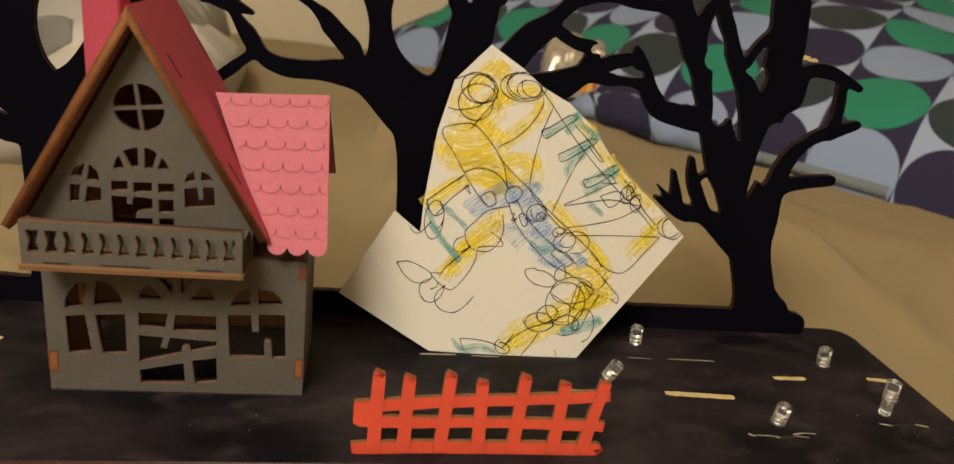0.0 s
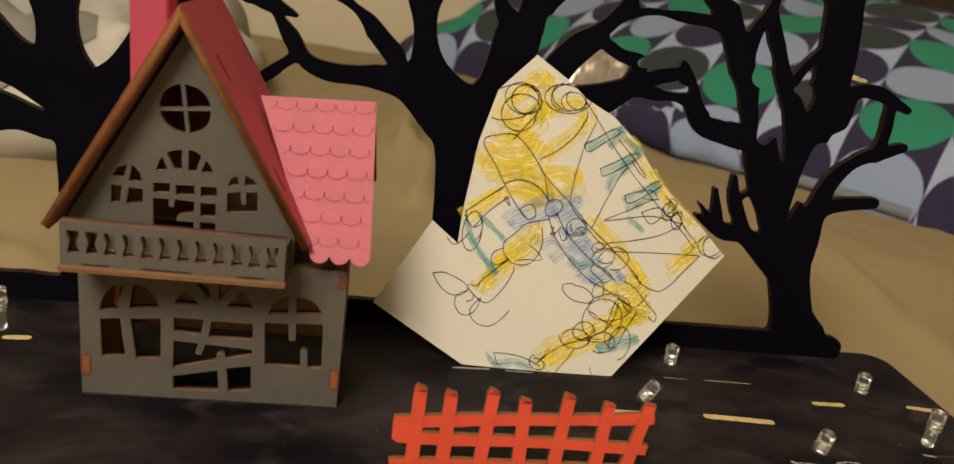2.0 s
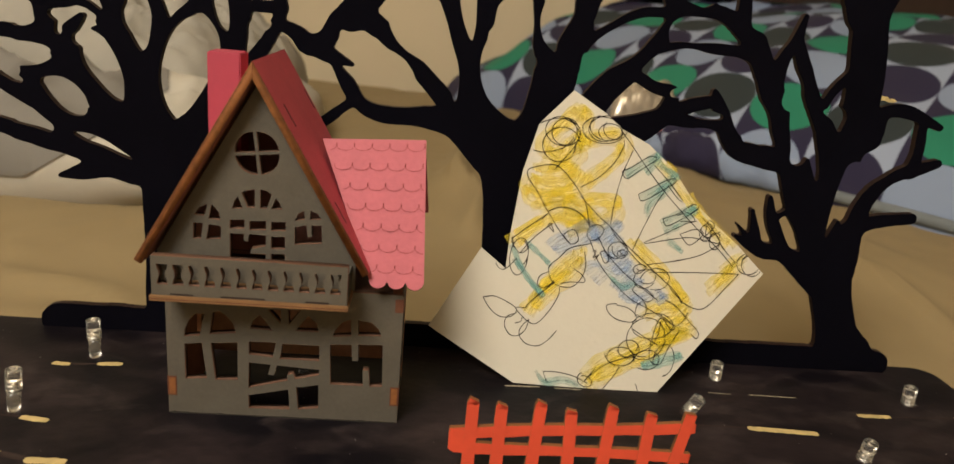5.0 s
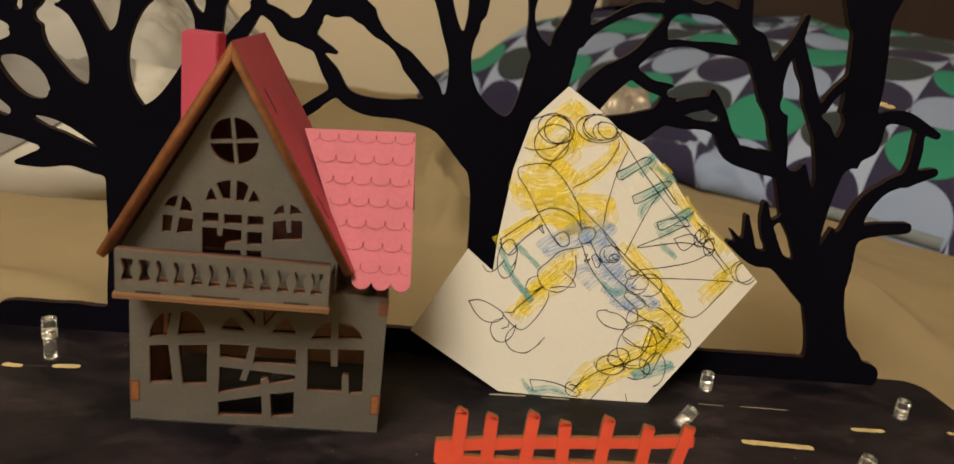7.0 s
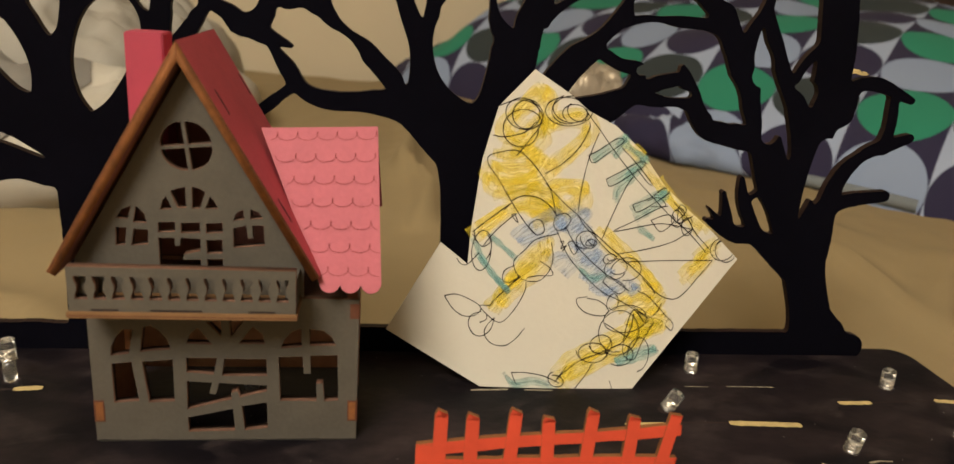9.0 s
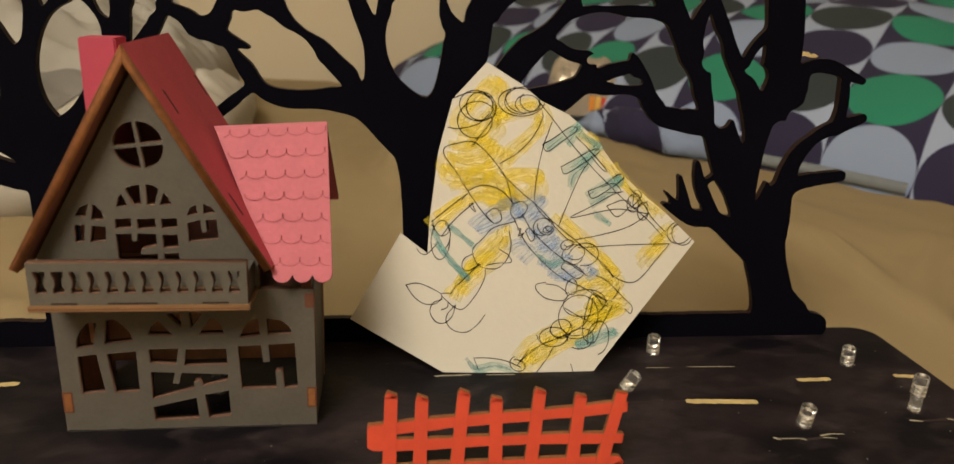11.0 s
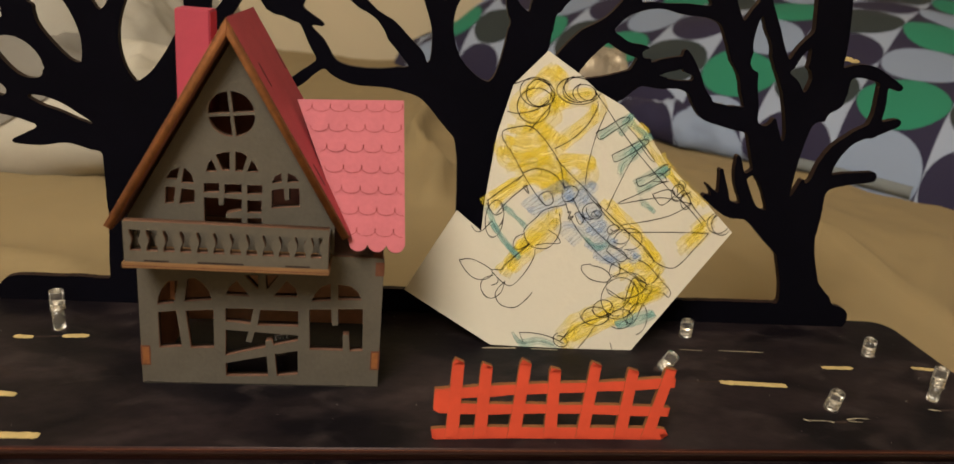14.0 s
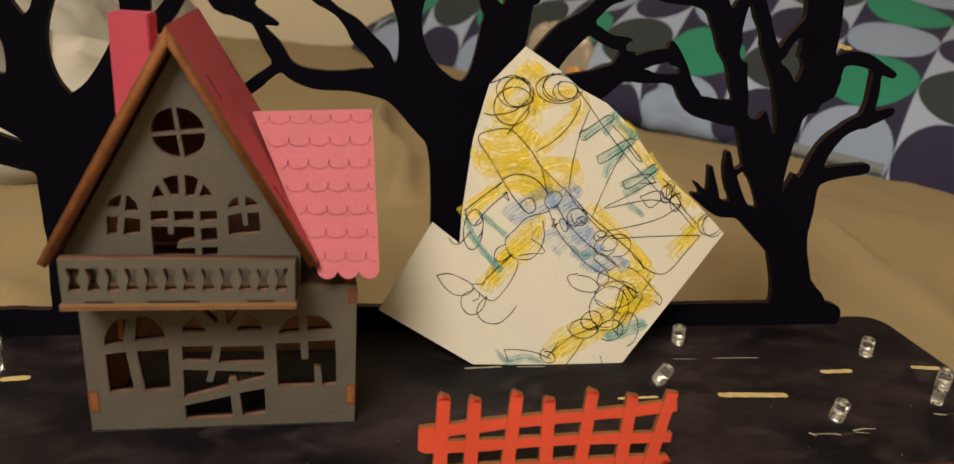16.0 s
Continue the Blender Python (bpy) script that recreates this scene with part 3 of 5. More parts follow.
CENTRE_TREE_2 = [
    [(12.36, 11.63, 0.82), (11.66, 12.73, 0.71), (11.56, 13.83, 0.59), (11.56, 14.73, 0.53), (11.46, 15.63, 0.53)],
    [(11.66, 15.03, 0.52), (12.36, 14.63, 0.57), (13.37, 14.43, 0.76)],
    [(13.57, 14.33, 0.67), (14.27, 15.23, 0.62), (14.67, 16.03, 0.52)],
    [(13.47, 12.63, 0.72), (14.27, 13.33, 0.63), (15.07, 13.63, 0.61), (16.28, 14.03, 0.71), (17.08, 14.13, 0.66)],
    [(13.97, 14.83, 0.81), (14.67, 15.13, 0.86), (15.58, 15.23, 0.71), (16.48, 14.53, 0.67), (17.49, 14.13, 0.72), (18.59, 13.83, 0.82), (19.70, 13.03, 0.93)],
    [(12.16, 8.73, 1.37), (13.47, 9.73, 1.21), (14.47, 11.03, 1.06), (15.38, 12.03, 0.92), (16.08, 13.03, 0.77), (16.38, 13.93, 0.67)],
]
CENTRE_TREE_3 = [
    [(16.28, 12.73, 0.56), (17.59, 12.83, 0.62), (19.09, 12.83, 0.56), (20.20, 12.53, 0.57)],
    [(15.38, 11.73, 0.49), (16.18, 11.23, 0.45), (16.98, 11.03, 0.55), (16.78, 10.43, 0.51)],
    [(13.37, 8.53, 1.83), (14.77, 9.23, 1.41), (15.88, 9.63, 1.13), (16.78, 10.13, 0.74), (17.69, 10.63, 0.57), (18.49, 10.83, 0.51)],
    [(16.78, 10.13, 0.51), (17.69, 10.03, 0.45), (18.49, 10.03, 0.45), (19.20, 9.93, 0.52)],
    [(18.59, 11.43, 0.21), (18.79, 10.93, 0.62), (19.30, 9.93, 0.81), (19.80, 9.13, 0.76), (20.70, 8.93, 0.93), (21.81, 8.73, 0.88)],
]
CENTRE_TREE_4 = [
    [(10.25, 8.33, 1.75), (8.94, 9.23, 1.18), (7.54, 9.43, 0.78), (6.13, 9.43, 0.65), (5.33, 9.73, 0.53), (4.82, 10.43, 0.57), (4.32, 11.13, 0.23)],
    [(5.02, 9.83, 0.41), (4.52, 9.43, 0.41), (3.92, 8.93, 0.41)],
    [(9.45, 9.23, 1.28), (8.54, 10.33, 1.13), (7.54, 11.13, 0.8), (6.33, 12.23, 0.74), (5.33, 12.93, 0.87), (4.92, 13.43, 0.65), (4.72, 14.03, 0.46), (4.32, 14.43, 0.35)],
    [(5.13, 12.83, 0.78), (5.83, 13.63, 0.52), (6.33, 14.43, 0.58), (6.53, 15.23, 0.52), (6.53, 16.13, 0.46)],
    [(6.23, 14.83, 0.56), (7.14, 14.33, 0.56), (8.24, 14.03, 0.78)],
    [(4.62, 13.13, 0.4), (4.52, 12.73, 0.53), (4.92, 12.63, 0.68), (5.33, 12.93, 0.78)],
]
CENTRE_TREE = CENTRE_TREE_1 + CENTRE_TREE_2 + CENTRE_TREE_3 + CENTRE_TREE_4
RIGHT_TREE_1 = [
    [(26.03, 0.23, 2.9), (25.53, 1.53, 1.87), (25.02, 3.03, 1.64), (24.52, 4.53, 1.86), (23.72, 6.13, 1.78), (22.81, 7.33, 1.46), (22.21, 8.63, 1.25), (21.71, 9.83, 1.13), (21.00, 10.93, 0.97), (20.30, 12.23, 0.86), (19.80, 13.13, 0.85)],
    [(24.32, 3.93, 1.41), (22.61, 4.93, 0.71), (21.51, 5.13, 0.67), (20.40, 5.63, 0.24)],
    [(21.31, 5.23, 0.35), (20.90, 5.63, 0.3), (20.40, 6.13, 0.12)],
    [(21.31, 5.33, 0.5), (21.10, 6.03, 0.37), (20.90, 6.73, 0.17)],
    [(22.71, 4.83, 0.54), (22.11, 5.73, 0.53), (21.71, 6.53, 0.45), (21.51, 7.33, 0.19)],
    [(21.81, 6.43, 0.22), (22.21, 6.73, 0.19)],
]
RIGHT_TREE_2 = [
    [(24.82, 4.53, 1.67), (25.12, 6.13, 0.98), (25.43, 7.53, 0.67), (26.23, 8.43, 0.48), (27.13, 8.83, 0.53), (27.94, 9.13, 0.32)],
    [(26.93, 8.73, 0.56), (27.03, 9.63, 0.43), (26.93, 10.63, 0.34)],
    [(25.02, 6.13, 0.85), (25.73, 6.53, 0.56), (26.63, 6.73, 0.52), (27.44, 6.83, 0.44)],
    [(23.42, 6.03, 0.94), (24.12, 7.13, 0.48), (24.12, 8.43, 0.6), (24.12, 9.23, 0.64)],
    [(23.42, 7.13, 1.14), (23.92, 8.23, 1.27), (24.22, 9.73, 1.49), (24.32, 11.23, 1.47), (24.22, 12.63, 1.41), (24.02, 14.03, 1.4), (24.02, 15.13, 1.1), (24.12, 16.23, 0.89), (23.92, 17.53, 0.74)],
]
RIGHT_TREE_3 = [
    [(23.82, 8.53, 1.16), (23.22, 9.93, 0.8), (22.51, 11.03, 0.63), (21.91, 12.23, 0.58), (21.41, 13.23, 0.43)],
    [(20.70, 11.53, 0.87), (21.00, 12.73, 0.49), (21.31, 13.33, 0.45), (21.51, 14.23, 0.24)],
    [(22.81, 10.93, 0.39), (23.22, 11.73, 0.37), (23.82, 12.33, 0.5)],
    [(24.82, 10.03, 1.35), (25.33, 10.93, 0.6), (26.33, 11.03, 0.55), (27.64, 10.53, 0.29)],
    [(23.52, 14.43, 1.08), (22.81, 15.33, 0.57), (21.71, 15.53, 0.46), (20.50, 15.03, 0.18)],
    [(23.42, 14.83, 0.67), (22.91, 15.63, 0.42), (22.51, 16.43, 0.27)],
    [(24.32, 14.73, 0.79), (24.62, 15.63, 0.76), (24.42, 16.73, 0.61), (24.32, 17.33, 0.56)],
]
RIGHT_TREE_4 = [
    [(19.20, 13.83, 0.61), (19.09, 14.93, 0.46), (18.59, 16.23, 0.45), (18.39, 17.13, 0.41)],
    [(18.59, 15.93, 0.5), (17.08, 15.83, 0.45), (15.78, 15.53, 0.41), (14.77, 14.83, 0.4)],
]
RIGHT_TREE = RIGHT_TREE_1 + RIGHT_TREE_2 + RIGHT_TREE_3 + RIGHT_TREE_4


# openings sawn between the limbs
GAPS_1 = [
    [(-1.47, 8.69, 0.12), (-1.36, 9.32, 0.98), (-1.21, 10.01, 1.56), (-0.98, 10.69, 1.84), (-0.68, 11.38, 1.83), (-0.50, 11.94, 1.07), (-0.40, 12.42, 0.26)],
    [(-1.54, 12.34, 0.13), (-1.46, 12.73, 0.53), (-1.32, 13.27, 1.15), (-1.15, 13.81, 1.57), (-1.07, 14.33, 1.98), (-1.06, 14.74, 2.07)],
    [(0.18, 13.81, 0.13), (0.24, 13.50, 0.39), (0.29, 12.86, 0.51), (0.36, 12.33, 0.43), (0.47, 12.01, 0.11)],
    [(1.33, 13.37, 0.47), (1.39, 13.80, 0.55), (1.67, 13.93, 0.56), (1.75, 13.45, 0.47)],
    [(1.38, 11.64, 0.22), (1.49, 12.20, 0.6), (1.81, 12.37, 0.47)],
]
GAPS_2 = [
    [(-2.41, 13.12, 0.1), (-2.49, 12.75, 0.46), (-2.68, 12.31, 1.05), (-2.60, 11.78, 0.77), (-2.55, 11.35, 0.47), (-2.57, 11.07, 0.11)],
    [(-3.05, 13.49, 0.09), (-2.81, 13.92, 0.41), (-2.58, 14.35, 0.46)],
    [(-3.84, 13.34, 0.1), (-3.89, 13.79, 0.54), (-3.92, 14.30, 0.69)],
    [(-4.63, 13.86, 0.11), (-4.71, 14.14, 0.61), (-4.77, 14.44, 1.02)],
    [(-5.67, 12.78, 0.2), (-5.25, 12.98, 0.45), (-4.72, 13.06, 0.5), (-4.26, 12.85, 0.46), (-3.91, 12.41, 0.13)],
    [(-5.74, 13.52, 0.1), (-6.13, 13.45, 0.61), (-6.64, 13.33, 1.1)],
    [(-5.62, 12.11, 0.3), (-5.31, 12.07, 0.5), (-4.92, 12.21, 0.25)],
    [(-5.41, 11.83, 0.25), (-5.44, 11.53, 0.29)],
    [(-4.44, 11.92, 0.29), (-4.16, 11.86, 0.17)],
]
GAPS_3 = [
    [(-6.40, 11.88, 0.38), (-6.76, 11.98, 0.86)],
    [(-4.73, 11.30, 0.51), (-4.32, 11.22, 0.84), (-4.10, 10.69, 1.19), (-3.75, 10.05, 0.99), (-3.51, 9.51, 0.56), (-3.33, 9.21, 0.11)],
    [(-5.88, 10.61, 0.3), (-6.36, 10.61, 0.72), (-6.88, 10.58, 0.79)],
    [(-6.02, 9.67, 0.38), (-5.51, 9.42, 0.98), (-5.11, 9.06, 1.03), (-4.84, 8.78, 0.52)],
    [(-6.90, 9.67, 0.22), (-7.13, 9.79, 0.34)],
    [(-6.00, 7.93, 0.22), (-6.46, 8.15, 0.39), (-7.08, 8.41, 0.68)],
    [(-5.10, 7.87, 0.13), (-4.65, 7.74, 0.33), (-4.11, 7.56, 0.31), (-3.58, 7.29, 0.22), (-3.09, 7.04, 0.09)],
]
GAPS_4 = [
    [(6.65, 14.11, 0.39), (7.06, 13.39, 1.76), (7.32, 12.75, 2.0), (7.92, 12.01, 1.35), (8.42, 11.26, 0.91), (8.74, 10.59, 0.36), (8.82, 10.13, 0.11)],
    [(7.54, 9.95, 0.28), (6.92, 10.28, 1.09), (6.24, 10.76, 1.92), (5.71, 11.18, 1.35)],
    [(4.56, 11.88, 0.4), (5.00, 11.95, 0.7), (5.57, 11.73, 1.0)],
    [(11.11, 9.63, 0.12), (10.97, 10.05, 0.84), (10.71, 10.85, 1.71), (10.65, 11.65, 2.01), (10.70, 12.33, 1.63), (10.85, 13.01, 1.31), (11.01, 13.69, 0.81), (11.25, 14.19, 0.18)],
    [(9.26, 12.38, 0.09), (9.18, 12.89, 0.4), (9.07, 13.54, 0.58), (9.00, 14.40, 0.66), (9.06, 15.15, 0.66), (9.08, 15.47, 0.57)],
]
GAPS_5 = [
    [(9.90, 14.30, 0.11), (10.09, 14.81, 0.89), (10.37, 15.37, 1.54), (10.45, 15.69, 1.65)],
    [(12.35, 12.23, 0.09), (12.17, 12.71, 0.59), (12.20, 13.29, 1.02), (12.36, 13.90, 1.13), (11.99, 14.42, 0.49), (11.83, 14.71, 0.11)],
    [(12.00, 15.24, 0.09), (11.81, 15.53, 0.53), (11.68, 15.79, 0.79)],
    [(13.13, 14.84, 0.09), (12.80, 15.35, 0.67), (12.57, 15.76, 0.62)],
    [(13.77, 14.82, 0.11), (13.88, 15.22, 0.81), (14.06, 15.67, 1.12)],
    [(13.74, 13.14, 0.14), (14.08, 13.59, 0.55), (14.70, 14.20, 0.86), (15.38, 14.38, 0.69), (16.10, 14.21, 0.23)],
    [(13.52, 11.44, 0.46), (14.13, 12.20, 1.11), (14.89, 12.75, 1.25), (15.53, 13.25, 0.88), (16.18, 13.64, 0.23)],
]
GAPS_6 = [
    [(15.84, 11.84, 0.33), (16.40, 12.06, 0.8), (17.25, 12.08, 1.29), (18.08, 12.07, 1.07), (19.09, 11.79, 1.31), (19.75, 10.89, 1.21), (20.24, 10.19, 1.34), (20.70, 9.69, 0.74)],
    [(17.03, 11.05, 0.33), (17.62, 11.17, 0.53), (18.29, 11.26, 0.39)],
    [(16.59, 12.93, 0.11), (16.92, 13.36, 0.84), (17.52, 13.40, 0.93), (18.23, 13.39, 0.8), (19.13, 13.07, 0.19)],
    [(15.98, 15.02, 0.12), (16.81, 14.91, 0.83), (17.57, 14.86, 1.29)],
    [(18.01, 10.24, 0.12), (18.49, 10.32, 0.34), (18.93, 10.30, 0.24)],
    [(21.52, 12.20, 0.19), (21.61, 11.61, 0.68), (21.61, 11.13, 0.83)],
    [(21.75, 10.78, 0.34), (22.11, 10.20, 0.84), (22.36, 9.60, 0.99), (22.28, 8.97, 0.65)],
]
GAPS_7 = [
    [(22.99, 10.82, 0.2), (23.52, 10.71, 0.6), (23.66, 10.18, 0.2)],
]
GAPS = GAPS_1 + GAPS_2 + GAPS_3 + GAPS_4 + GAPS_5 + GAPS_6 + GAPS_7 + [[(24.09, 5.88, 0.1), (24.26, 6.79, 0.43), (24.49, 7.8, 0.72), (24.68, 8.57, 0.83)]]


def limb_field(pts, gx, gz):
    """Signed distance to a tapering limb, over a grid."""
    line = curve_points(pts, 4)
    best = np.full(gx.shape, 9.0)
    for a, b in zip(line, line[1:]):
        dx, dz = b.x - a.x, b.y - a.y
        t = np.clip(((gx - a.x) * dx + (gz - a.y) * dz) / (dx * dx + dz * dz + 1e-9), 0, 1)
        d = np.hypot(gx - a.x - t * dx, gz - a.y - t * dz) - (a.z + (b.z - a.z) * t) / 2
        best = np.minimum(best, d)
    return best


def trees():
    """One sheet cut to three bare trees that melt together where limbs meet; each limb is cut out as its own mesh."""
    t = thing("tree_silhouettes", "black plywood cut-out of three bare twisted trees standing on the base", "tree cutout")
    step, x0, x1, z1 = 0.08, -10.4, 29.6, 17.8
    xs, zs = np.arange(x0, x1, step), np.arange(0.0, z1, step)
    gx, gz = np.meshgrid(xs, zs, indexing="ij")
    limbs = [("branch" if k else "trunk", pts) for tree in (LEFT_TREE, CENTRE_TREE, RIGHT_TREE) for k, pts in enumerate(tree)]
    limbs += [("knot", pts) for pts in ([(26.05, 1.45, 0.62), (26.1, 1.7, 0.6)], [(25.55, 2.6, 0.5), (25.6, 2.85, 0.5)], [(25.15, 3.9, 0.5), (25.2, 4.15, 0.5)])]
    limbs.append(("foot_strip", [(-6.2, 0.3, 1.4), (-5.5, 0.45, 1.14), (-4, 0.46, 1.14), (10, 0.44, 1.14), (26, 0.45, 1.14), (27.1, 0.3, 1.2)]))
    field, owner, least = np.full(gx.shape, 9.0), np.zeros(gx.shape, int), np.full(gx.shape, 9.0)
    soft = 0.14
    for n, (_, pts) in enumerate(limbs):
        d = limb_field(pts, gx, gz)
        h = np.clip(0.5 + 0.5 * (d - field) / soft, 0, 1)
        field = d * (1 - h) + field * h - soft * h * (1 - h)
        owner = np.where(d < least, n, owner)
        least = np.minimum(d, least)
    wob = np.vectorize(lambda x, z: noise.noise(Vector((x * 1.1, z * 1.1, 3.0))))(gx[::4, ::4], gz[::4, ::4])
    wob = np.repeat(np.repeat(wob, 4, 0), 4, 1)[: gx.shape[0], : gx.shape[1]]
    field = field + 0.01 + 0.05 * wob
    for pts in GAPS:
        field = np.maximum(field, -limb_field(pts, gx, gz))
    f0, f1 = TREE_Y, TREE_Y + 0.3
    meshes = {}
    for i, j in zip(*np.nonzero((field[:-1, :-1] < 0) | (field[1:, :-1] < 0) | (field[:-1, 1:] < 0) | (field[1:, 1:] < 0))):
        ring, cut = [], []
        corners = [(i, j), (i + 1, j), (i + 1, j + 1), (i, j + 1)]
        for k in range(4):
            a, b = corners[k], corners[(k + 1) % 4]
            fa, fb = field[a], field[b]
            if fa < 0:
                ring.append((xs[a[0]], zs[a[1]]))
            if (fa < 0) != (fb < 0):
                f = fa / (fa - fb)
                p = (xs[a[0]] + (xs[b[0]] - xs[a[0]]) * f, zs[a[1]] + (zs[b[1]] - zs[a[1]]) * f)
                ring.append(p)
                cut.append((len(ring) - 1, fa < 0))
        bm = meshes.setdefault(int(owner[i, j]), bmesh.new())
        if len(ring) < 3:
            continue
        front = [bm.verts.new((x, f0, z)) for x, z in ring]
        back = [bm.verts.new((x, f1, z)) for x, z in ring]
        bm.faces.new(front)
        bm.faces.new(back[::-1])
        for k, leaving in cut:
            if leaving:
                m = (k + 1) % len(ring)
                bm.faces.new((front[k], back[k], back[m], front[m])).material_index = 1
    for n, bm in meshes.items():
        bmesh.ops.remove_doubles(bm, verts=bm.verts, dist=0.002)
        part(limbs[n][0], bm, BLACK, t, mats=(BLACK_EDGE,))
    chip = [(25.05, 11.4), (25.12, 11.58), (25.2, 11.5), (25.3, 11.56), (25.42, 11.44), (25.55, 11.5), (25.7, 11.42), (25.6, 11.36), (25.4, 11.36), (25.2, 11.42)]
    part("broken_twig", plate(chip, [], 0.2, upright(TREE_Y + 0.03, 0.2)), RAW_MARK, t, "torn pale wood where a twig broke off")


# ---- model: house ----
GABLE_archL = [
    [(0.97, 6.87), (1.27, 6.84), (1.38, 7.23), (1.12, 7.11)],
    [(1.40, 6.76), (1.76, 6.74), (1.71, 7.02), (1.55, 7.19), (1.48, 7.21)],
    [(0.94, 6.61), (1.23, 6.61), (1.16, 6.11), (0.91, 6.09)],
    [(1.40, 6.58), (1.78, 6.56), (1.76, 6.14), (1.31, 6.09)],
]
GABLE_archR = [
    [(4.01, 6.88), (4.32, 6.94), (4.29, 7.22), (4.11, 7.11)],
    [(4.47, 6.94), (4.83, 6.97), (4.71, 7.15), (4.48, 7.24)],
    [(4.01, 6.67), (4.37, 6.76), (4.41, 6.39), (4.54, 6.40), (4.52, 6.76), (4.83, 6.78), (4.86, 6.19), (4.01, 6.10)],
]
GABLE_fan = [
    [(2.11, 7.14), (2.44, 7.16), (2.29, 7.53), (2.19, 7.40)],
    [(2.40, 7.67), (2.57, 7.20), (2.80, 7.21), (2.80, 7.79), (2.58, 7.75)],
    [(2.96, 7.80), (2.95, 7.20), (3.16, 7.20), (3.31, 7.67), (3.15, 7.78)],
    [(3.29, 7.20), (3.64, 7.21), (3.54, 7.43), (3.43, 7.56)],
]
GABLE_door = [
    [(2.04, 6.78), (2.49, 6.81), (2.48, 6.52), (2.03, 6.49)],
    [(2.63, 6.78), (3.14, 6.81), (3.14, 6.51), (2.63, 6.48)],
    [(3.29, 6.79), (3.74, 6.82), (3.74, 6.53), (3.29, 6.50)],
    [(2.03, 6.34), (2.46, 6.35), (2.46, 6.13), (2.59, 6.12), (2.62, 6.36), (3.14, 6.34), (3.13, 5.99), (2.69, 5.88), (2.66, 5.72), (3.13, 5.74), (3.13, 5.49), (2.03, 5.48)],
    [(3.29, 6.31), (3.72, 6.33), (3.72, 5.93), (3.29, 5.91)],
    [(3.29, 5.75), (3.72, 5.77), (3.72, 5.50), (3.29, 5.48)],
]
FRONT_archL = [
    [(0.55, 2.76), (1.05, 2.83), (1.20, 3.59), (0.94, 3.58), (0.71, 3.32), (0.58, 3.02)],
    [(1.36, 2.89), (2.20, 2.98), (2.12, 3.28), (1.90, 3.57), (1.69, 3.71), (1.47, 3.65)],
    [(0.56, 2.51), (1.11, 2.57), (1.25, 1.31), (0.55, 1.25)],
    [(1.39, 2.58), (2.24, 2.65), (2.24, 1.30), (1.51, 1.26)],
]
FRONT_fan = [
    [(2.63, 3.17), (3.36, 3.14), (2.96, 3.66), (2.74, 3.45)],
    [(3.19, 3.86), (3.61, 3.88), (3.61, 3.39)],
    [(3.84, 3.89), (4.26, 3.90), (3.87, 3.37)],
    [(4.08, 3.17), (4.83, 3.18), (4.76, 3.48), (4.49, 3.72)],
]
FRONT_door = [
    [(2.60, 2.71), (3.47, 2.72), (3.36, 2.18), (2.60, 2.25)],
    [(3.67, 2.69), (4.86, 2.69), (4.87, 2.14), (3.59, 2.14)],
    [(2.60, 1.96), (3.31, 1.92), (3.22, 1.56), (3.40, 1.53), (3.50, 1.91), (4.87, 1.83), (4.86, 1.63), (4.08, 1.43), (4.02, 1.64), (3.84, 1.58), (3.85, 1.37), (2.58, 1.03)],
    [(2.58, 0.76), (3.88, 1.05), (3.93, 0.31), (2.59, 0.28)],
    [(4.13, 1.14), (4.86, 1.27), (4.88, 0.40), (4.20, 0.32)],
]
FRONT_archR = [
    [(5.27, 3.04), (5.87, 3.10), (5.85, 3.68), (5.58, 3.57), (5.38, 3.32)],
    [(6.10, 3.13), (6.85, 3.15), (6.74, 3.41), (6.50, 3.62), (6.08, 3.67)],
    [(5.20, 2.76), (5.89, 2.79), (5.93, 2.22), (6.13, 2.23), (6.11, 2.81), (6.90, 2.84), (6.95, 1.33), (6.53, 1.30), (6.48, 1.90), (6.29, 1.89), (6.31, 1.31), (5.24, 1.32)],
]


def sector(cx, cz, r, a0, a1, bar, tilt):
    """A quarter pane of a round window, set off from the crossing bars."""
    mid = (a0 + a1) / 2
    ox, oz = bar * 0.7 * math.cos(mid), bar * 0.7 * math.sin(mid)
    rr = r - bar * 0.5
    ring = [(ox, oz)] + [(ox + rr * math.cos(a0 + (a1 - a0) * k / 8), oz + rr * math.sin(a0 + (a1 - a0) * k / 8)) for k in range(9)]
    c, s = math.cos(tilt), math.sin(tilt)
    return [(cx + x * c - z * s, cz + x * s + z * c) for x, z in ring]


RIDGE_X, RIDGE_Z, EAVE_Z = 2.87, 11.4, 5.45
ROOF_Y0, ROOF_Y1 = -0.62, 4.05


def slope_matrix(side):
    """The plane of a main roof slope: u runs back from the front edge, v down from the ridge."""
    down = Vector((side * 3.42, 0, EAVE_Z - RIDGE_Z)).normalized()
    back = Vector((0, 1, 0))
    out = back.cross(down)
    if out.z < 0:
        out = -out
    o = Vector((RIDGE_X, ROOF_Y0, RIDGE_Z)) + out * 0.02
    return Matrix(((back.x, down.x, out.x, o.x), (back.y, down.y, out.y, o.y), (back.z, down.z, out.z, o.z), (0, 0, 0, 1)))


